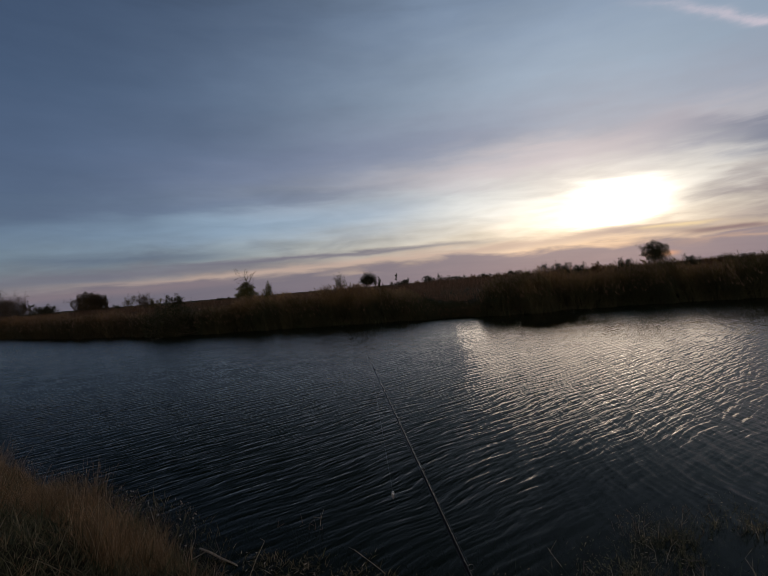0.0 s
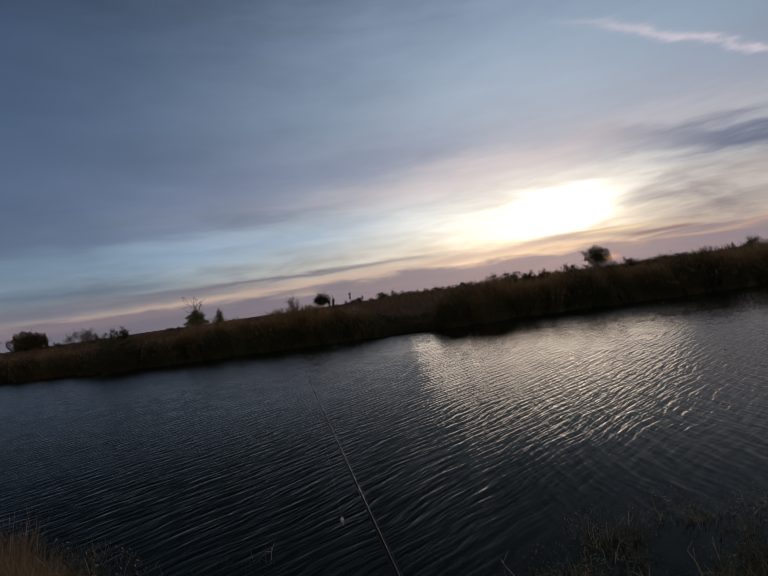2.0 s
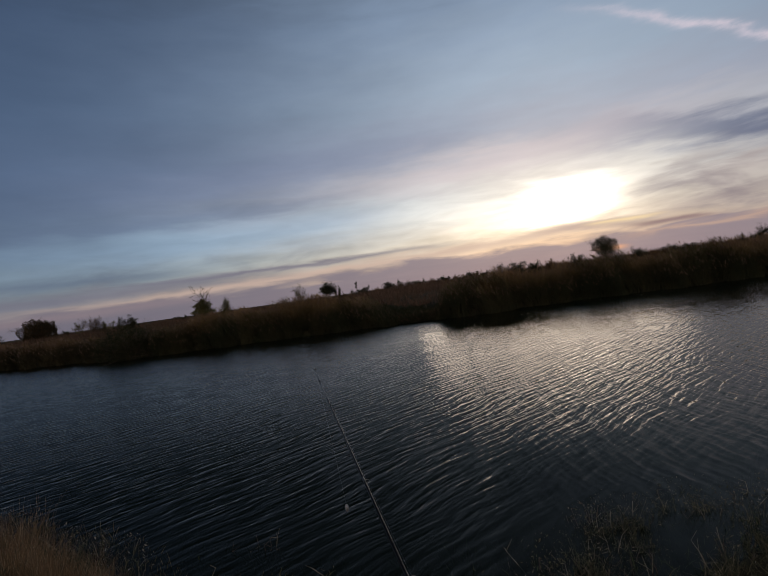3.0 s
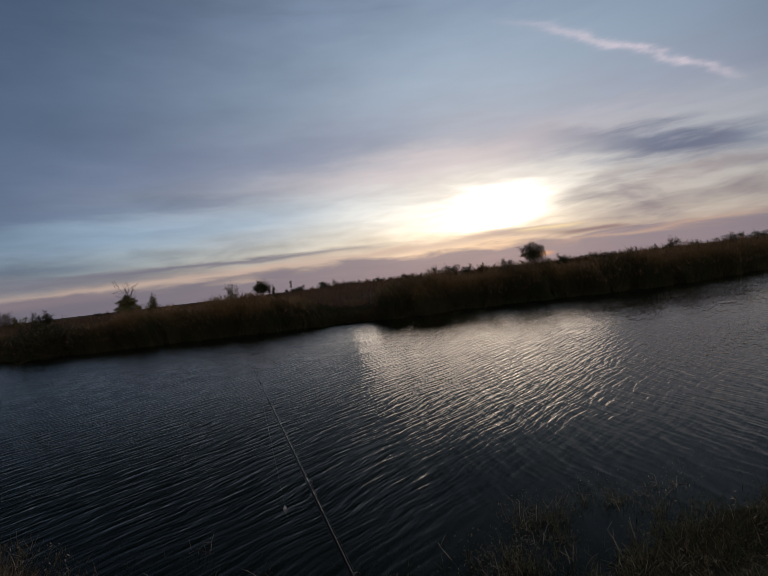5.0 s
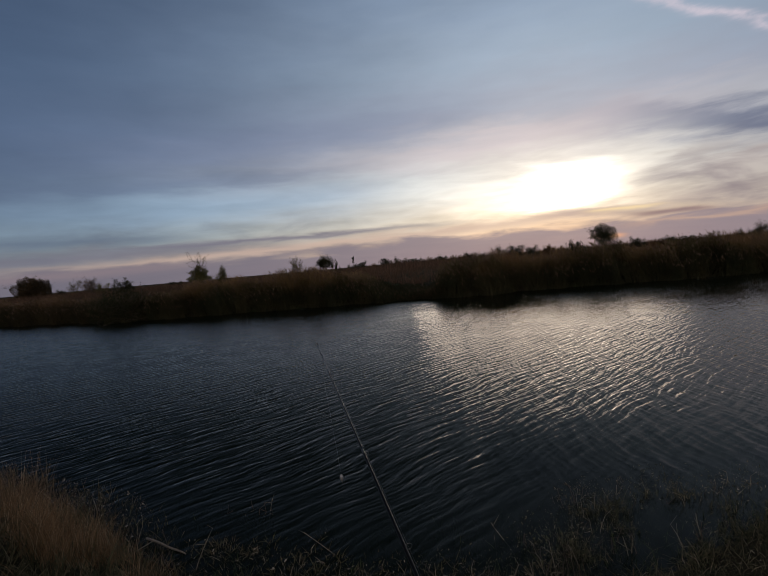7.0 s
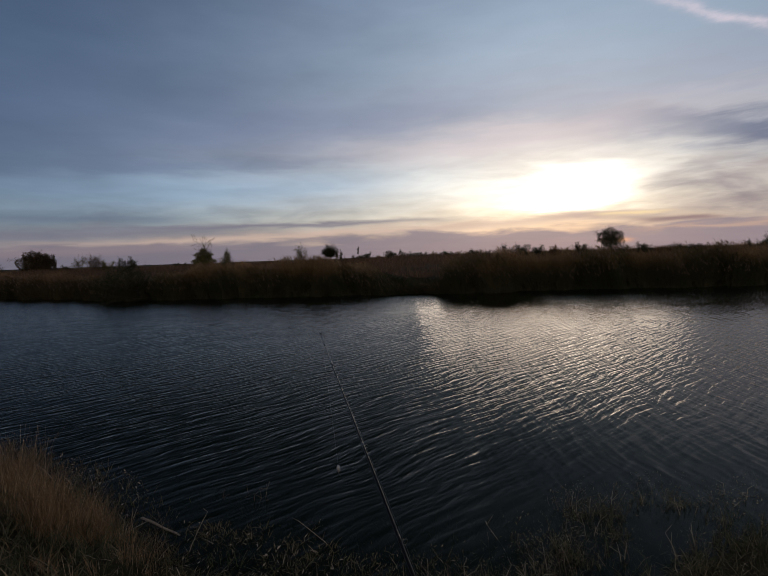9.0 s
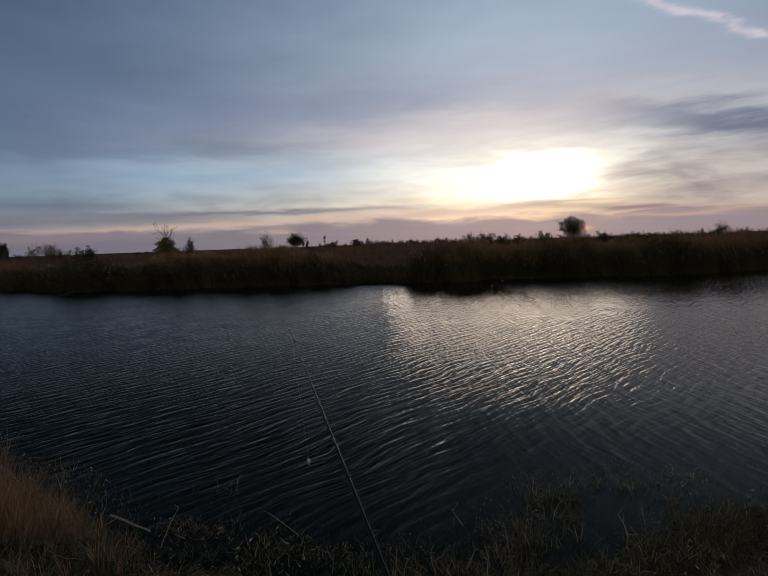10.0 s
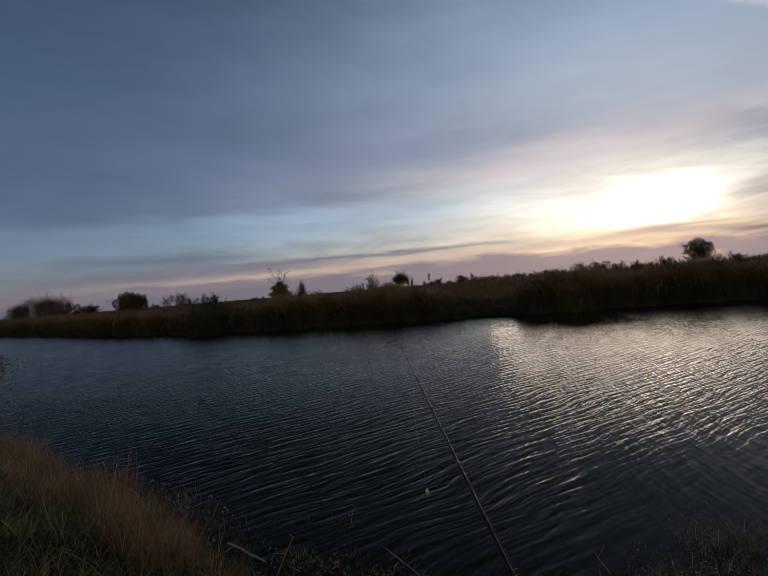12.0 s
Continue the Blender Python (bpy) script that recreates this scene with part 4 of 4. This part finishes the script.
s3 = clumpy(away(shore_spots(1700, 0.0, 9, -0.05, 1.9, 65), 1.3), 0.4, 2.0)
weeds("bank_weeds", s3, np.random.uniform(0.05, 0.15, len(s3)) + 0.14 * np.random.rand(len(s3)) ** 3, 13, 2, WEED_DARK, "ragged dark brown weeds along the near water edge", 66)
e1 = clumpy(shore_spots(800, 0.4, 7, -0.45, 0.1, 50), 1.9, 3.0)
for x, y, wide, count in ((1.68, 4.42, 0.10, 20), (1.66, 4.10, 0.06, 6), (2.40, 4.58, 0.05, 6), (1.18, 3.84, 0.12, 12), (2.62, 4.08, 0.22, 16), (2.15, 4.62, 0.05, 4), (2.95, 4.02, 0.2, 12)):
    e1 = np.concatenate([e1, np.random.normal((x, y, -0.03), (wide, wide * 0.7, 0.0), (count, 3))])
e1[:, 2] = np.maximum(e1[:, 2], -0.04)
weeds("edge_weeds", e1, np.random.uniform(0.08, 0.24, len(e1)), 9, 3, WEED_DARK, "scattered dark green and brown weeds standing in the shallows", 49, 0.5)
g1 = clumpy(away(shore_spots(3000, 0.0, 9, 0.0, 2.2, 48), 1.3), -0.9, 6.0)
tufts("green_grass", g1, np.random.uniform(0.07, 0.20, len(g1)), 0.0045, 11, WEED_DARK, "short dark green grass on the wet bank", "grass", 47, (0.1, 1.0), (0.2, 1.2), 0.05)
p1 = clumpy(away(shore_spots(950, -1.7, 7, -0.2, 1.7, 46), 1.3), 0.5, 8.0)
p1[:, 2] = np.maximum(p1[:, 2], -0.03)
tufts("dead_stems", p1, np.random.uniform(0.08, 0.24, len(p1)), 0.0028, 5, STRAW, "pale dead stems among the dark bank weeds", "grass", 45, (0.1, 1.1), (0.1, 1.2), 0.05)
s7 = away(shore_spots(5200, -2.0, 7, -0.1, 2.0, 58), 1.2)
s7 = s7[(s7[:, 0] > 1.0) | (s7[:, 0] < -0.4) | (s7[:, 1] < along(SHORE, s7[:, 0]) - 0.3)]
s7[:, 2] += 0.02
tufts("weed_litter", s7, np.random.uniform(0.03, 0.10, len(s7)), 0.005, 4, WEED, "matted dead stems and leaves on the wet bank", "weeds", 57, (0.9, 1.6), (-0.2, 0.4), 0.06)
s4 = away(shore_spots(650, -1.9, 0.5, -0.65, 0.9, 67), 1.3)
s4[:, 2] = np.maximum(s4[:, 2], -0.05)
tufts("shore_weeds", s4, np.random.uniform(0.06, 0.17, len(s4)), 0.005, 11, WEED, "flattened brown weeds in the shallow water edge", "weeds", 68, (0.3, 1.3), (0.1, 0.9), 0.07)
mats = np.concatenate([np.random.normal((-1.42, 4.226, 0.0), (0.26, 0.10, 0.012), (42, 3)), np.random.normal((-0.85, 3.928, 0.0), (0.24, 0.16, 0.012), (52, 3))])
tufts("weed_mat", mats, np.random.uniform(0.05, 0.12, len(mats)), 0.006, 6, WEED, "pale brown dead leaves matted on the shallow water", "weeds", 56, (0.3, 1.4), (0.1, 0.9), 0.04)
shoal = shore_spots(520, -5.2, -2.0, -0.65, 0.2, 55)
shoal[:, 2] = np.maximum(shoal[:, 2], -0.05)
tufts("shoal_weeds", shoal, np.random.uniform(0.08, 0.22, len(shoal)), 0.005, 9, WEED, "dark weeds standing in the water below the grass", "weeds", 54, (0.1, 1.1), (0.1, 1.1), 0.05)
s5 = shore_spots(800, -2.6, 5.0, -1.5, 0.0, 69)
tufts("water_weeds", s5, np.random.uniform(0.06, 0.22, len(s5)), 0.007, 7, MOSS, "dark green weeds under the shallow water", "weeds", 70, (0.2, 1.2), (0.1, 0.8), 0.10)

np.random.seed(71)
s6 = np.concatenate([shore_spots(120, -4.2, -2.3, -0.75, -0.05, 72), shore_spots(70, -1.9, -0.4, -0.6, 0.2, 73), shore_spots(60, 2.2, 3.6, -0.25, 0.6, 74), shore_spots(60, 0.6, 2.0, -0.1, 0.8, 75)])
s6[:, 2] = np.maximum(s6[:, 2], 0.0) + 0.01 + 0.05 * np.random.rand(len(s6))
leaves = leaf_arrays(s6, np.random.uniform(0.015, 0.045, len(s6)), 0.5)
tagged(new("leaf_litter", quick_mesh("leaf_litter", *leaves, LITTER)), "pale dead leaves washed up at the water edge", "leaves", kind="stuff")


def stalk_clump(at, count, tall, seed, label):
    """A clump of dead upright stalks with side twigs, standing in the shallows."""
    rng = random.Random(seed)
    root = thing("weed_clump", at, label, "weeds", "weed clumps in the shallows")
    for i in range(count):
        tubes = Tubes()
        foot = Vector((rng.gauss(0, 0.09), rng.gauss(0, 0.07), -0.12))
        way = Vector((rng.gauss(0, 0.22), rng.gauss(0, 0.22), 1)).normalized()
        h = tall * rng.uniform(0.5, 1.1)
        pts = [foot]
        for j in range(4):
            way = (way + Vector((rng.gauss(0, 0.12), rng.gauss(0, 0.12), 0))).normalized()
            pts.append(pts[-1] + way * (h + 0.12) / 4)
        tubes.add(pts, [0.004, 0.0038, 0.0032, 0.0026, 0.0015], 4)
        for j in range(rng.randint(2, 5)):
            q = pts[rng.randint(2, 4)]
            side = Vector((rng.gauss(0, 1), rng.gauss(0, 1), rng.uniform(0.2, 1.2))).normalized()
            tubes.add([q, q + side * rng.uniform(0.03, 0.10)], [0.0022, 0.001], 3)
        part("stem", tubes.mesh("stem", STALK if i % 3 == 0 else BARK), root)
    if at[0] < -1.2:
        return root
    np.random.seed(seed)
    m = count * 38
    foot = np.stack([np.random.normal(0, 0.09, m), np.random.normal(0, 0.06, m), np.full(m, -0.1)], 1)
    sets = blade_arrays(foot, 0.1 + tall * np.random.uniform(0.2, 0.8, m), np.random.uniform(0.003, 0.006, m), np.random.uniform(0, 6.28, m), np.random.uniform(0.02, 0.6, m), np.random.uniform(0.1, 1.4, m), 4)
    tips = m // 2
    at = np.stack([np.random.normal(0, 0.10, tips), np.random.normal(0, 0.07, tips), 0.1 + tall * np.random.rand(tips) ** 1.4], 1)
    sets = join(sets, leaf_arrays(at, np.random.uniform(0.012, 0.030, tips), 0.4))
    tagged(part("leaf_tuft", quick_mesh("leaf_tuft", *sets, WEED_DARK if seed % 2 else WEED), root), kind="stuff")
    return root


for i, (x, y, count, tall) in enumerate(((1.48, 4.536, 9, 0.28), (1.62, 4.479, 8, 0.24), (1.85, 4.63, 6, 0.24), (2.32, 4.90, 5, 0.20), (2.40, 4.57, 7, 0.20), (2.70, 4.58, 5, 0.2), (0.99, 4.02, 7, 0.26), (1.12, 3.675, 9, 0.24), (0.95, 3.56, 7, 0.2), (1.36, 4.06, 7, 0.24), (2.85, 4.594, 5, 0.16),
                                         (1.55, 3.79, 6, 0.2), (0.55, 3.445, 4, 0.25), (0.72, 3.388, 5, 0.22), (-1.48, 4.97, 9, 0.20), (-1.75, 4.077, 3, 0.36), (3.1, 4.708, 5, 0.2), (2.2, 3.79, 5, 0.2), (-0.2, 3.617, 5, 0.14), (0.2, 3.388, 5, 0.26))):
    stalk_clump((x, y, max(float(ground_height(x, y)), -0.12)), count, tall, 80 + i, "dead brown weed stalks standing in shallow water")

# driftwood and a fallen stalk
drift = thing("driftwood", (-2.082, 4.376, 0.012), "pale weathered stick lying at the water edge", "driftwood")
tubes = Tubes()
a, c = Vector((-0.221, 0.121, 0.03)), Vector((0.221, -0.121, -0.01))
tubes.add([a, a.lerp(c, 0.03), a.lerp(c, 0.3) + Vector((0, 0, 0.008)), a.lerp(c, 0.62), a.lerp(c, 0.9) + Vector((0.004, 0.006, 0)), c], [0.0085, 0.0105, 0.010, 0.009, 0.0075, 0.004], 8)
part("stem", tubes.mesh("stem", DRIFT), drift)
tubes = Tubes()
tubes.add([a.lerp(c, 0.18), a.lerp(c, 0.18) + Vector((-0.06, -0.12, 0.0)), a.lerp(c, 0.18) + Vector((-0.16, -0.24, -0.02))], [0.005, 0.004, 0.002], 5)
part("side_twig", tubes.mesh("side_twig", STALK), drift)
fallen = thing("fallen_stalk", (-0.725, 4.208, -0.012), "thin pale reed stalk lying half in the water", "stalk")
tubes = Tubes()
tubes.add([Vector((-0.22, 0.23, 0.05)), Vector((-0.16, 0.18, 0.05)), Vector((0, 0.01, 0.03)), Vector((0.10, -0.10, 0.018)), Vector((0.17, -0.18, 0.0))], [0.002, 0.0026, 0.0026, 0.0024, 0.002], 6)
part("stem", tubes.mesh("stem", STALK), fallen)

# a silvery bush on the near bank
tree("bush", (-5.76, 4.6, float(ground_height(-5.76, 4.6))), 1.22, 0.8, "silvery grey leafy bush on the near bank", "bush", LEAF_SILVER, 91, 12000, 0.028, 6, 3, (3, 4), 0.35, dome=(0.78, 0.34, 2.5, 0.0))


# ---------------------------------------------------------------- fishing rod set in the bank
def ring(radius, wire, sides=14):
    me = bpy.data.meshes.new("ring")
    bm = bmesh.new()
    rows = []
    for i in range(sides):
        a = 2 * math.pi * i / sides
        mid = Vector((math.cos(a), math.sin(a), 0))
        rows.append([bm.verts.new(mid * (radius + wire * math.cos(t)) + Vector((0, 0, wire * math.sin(t)))) for t in (0, 1.57, 3.14, 4.71)])
    for i in range(sides):
        p, q = rows[i], rows[(i + 1) % sides]
        for j in range(4):
            bm.faces.new((p[j], q[j], q[(j + 1) % 4], p[(j + 1) % 4]))
    bm.to_mesh(me)
    bm.free()
    me.materials.append(STEEL)
    return me


A, T = Vector((0.071, 2.050, 0.944)), Vector((-0.633, 4.350, 1.668))
way = (T - A).normalized()
reach = (A.z - float(ground_height(A.x - way.x * 0.6, A.y - way.y * 0.6)) + 0.06) / way.z
foot = A - way * reach
total = (T - foot).length
rod = thing("fishing_rod", foot, "slim black fishing rod propped on the near bank", "fishing rod")
turn = way.to_track_quat("Z", "Y").to_matrix().to_4x4()


def rod_part(name, profile, material, label="", sides=10):
    tubes = Tubes()
    tubes.add([turn @ Vector((0, 0, z)) for z, r in profile], [r for z, r in profile], sides)
    return part(name, tubes.mesh(name, material), rod, label)


rod_part("grip", [(0, 0.013), (0.02, 0.016), (0.30, 0.015), (0.34, 0.013)], CORK, "black foam grip")
rod_part("blank", [(0.33, 0.0125), (0.9, 0.0105), (total * 0.6, 0.0075), (total * 0.85, 0.0042), (total, 0.0018)], BLANK)
under = (Vector((0, 0, -1)) - way * way.dot(Vector((0, 0, -1)))).normalized()
side = way.cross(under)
hang = []
for f, r in ((0.50, 0.017), (0.655, 0.012), (0.775, 0.009), (0.87, 0.007), (0.945, 0.005), (0.995, 0.004)):
    q = way * (total * f)
    wide = 0.0122 - 0.0103 * f
    centre = q + (under * 0.6 - side * 0.8).normalized() * (r + wide + 0.006)
    guide = part("guide", ring(r, 0.0016), rod, "steel line guide")
    guide.matrix_basis = Matrix.Translation(centre) @ turn
    hang.append(centre)
    rod_part("wrap", [(total * f - 0.02, wide + 0.0012), (total * f - 0.017, wide + 0.0018), (total * f + 0.017, wide + 0.0018), (total * f + 0.02, wide + 0.001)], CHROME if f == 0.655 else BLANK, "pale thread wrap" if f == 0.655 else "")
    tubes = Tubes()
    tubes.add([q, q.lerp(centre, 0.75)], [0.0018, 0.0015], 4)
    part("guide_foot", tubes.mesh("guide_foot", STEEL), rod)
tubes = Tubes()
drop = Vector((-0.509, 4.250, 0.576)) - foot
tubes.add([way * 0.45 + under * 0.03] + hang + [hang[-1] + (drop - hang[-1]) * 0.5, drop], [0.0004] * (len(hang) + 3), 4)
part("line", tubes.mesh("line", NYLON), rod, "thin clear fishing line")
tubes = Tubes()
down = Vector((0.05, 0.0, -1)).normalized()
tubes.add([drop, drop + down * 0.008, drop + down * 0.022, drop + down * 0.042, drop + down * 0.056, drop + down * 0.064], [0.003, 0.010, 0.016, 0.015, 0.008, 0.002], 10)
lure = part("lure", tubes.mesh("lure", LURE), rod, "small grey lure hanging on the line")
tubes = Tubes()
h = drop + down * 0.062
tubes.add([h, h + down * 0.02, h + down * 0.03 + Vector((0.008, 0, 0)), h + down * 0.022 + Vector((0.016, 0, 0)), h + down * 0.012 + Vector((0.016, 0, 0))], [0.001, 0.001, 0.001, 0.0009, 0.0004], 4)
part("hook", tubes.mesh("hook", STEEL), lure)
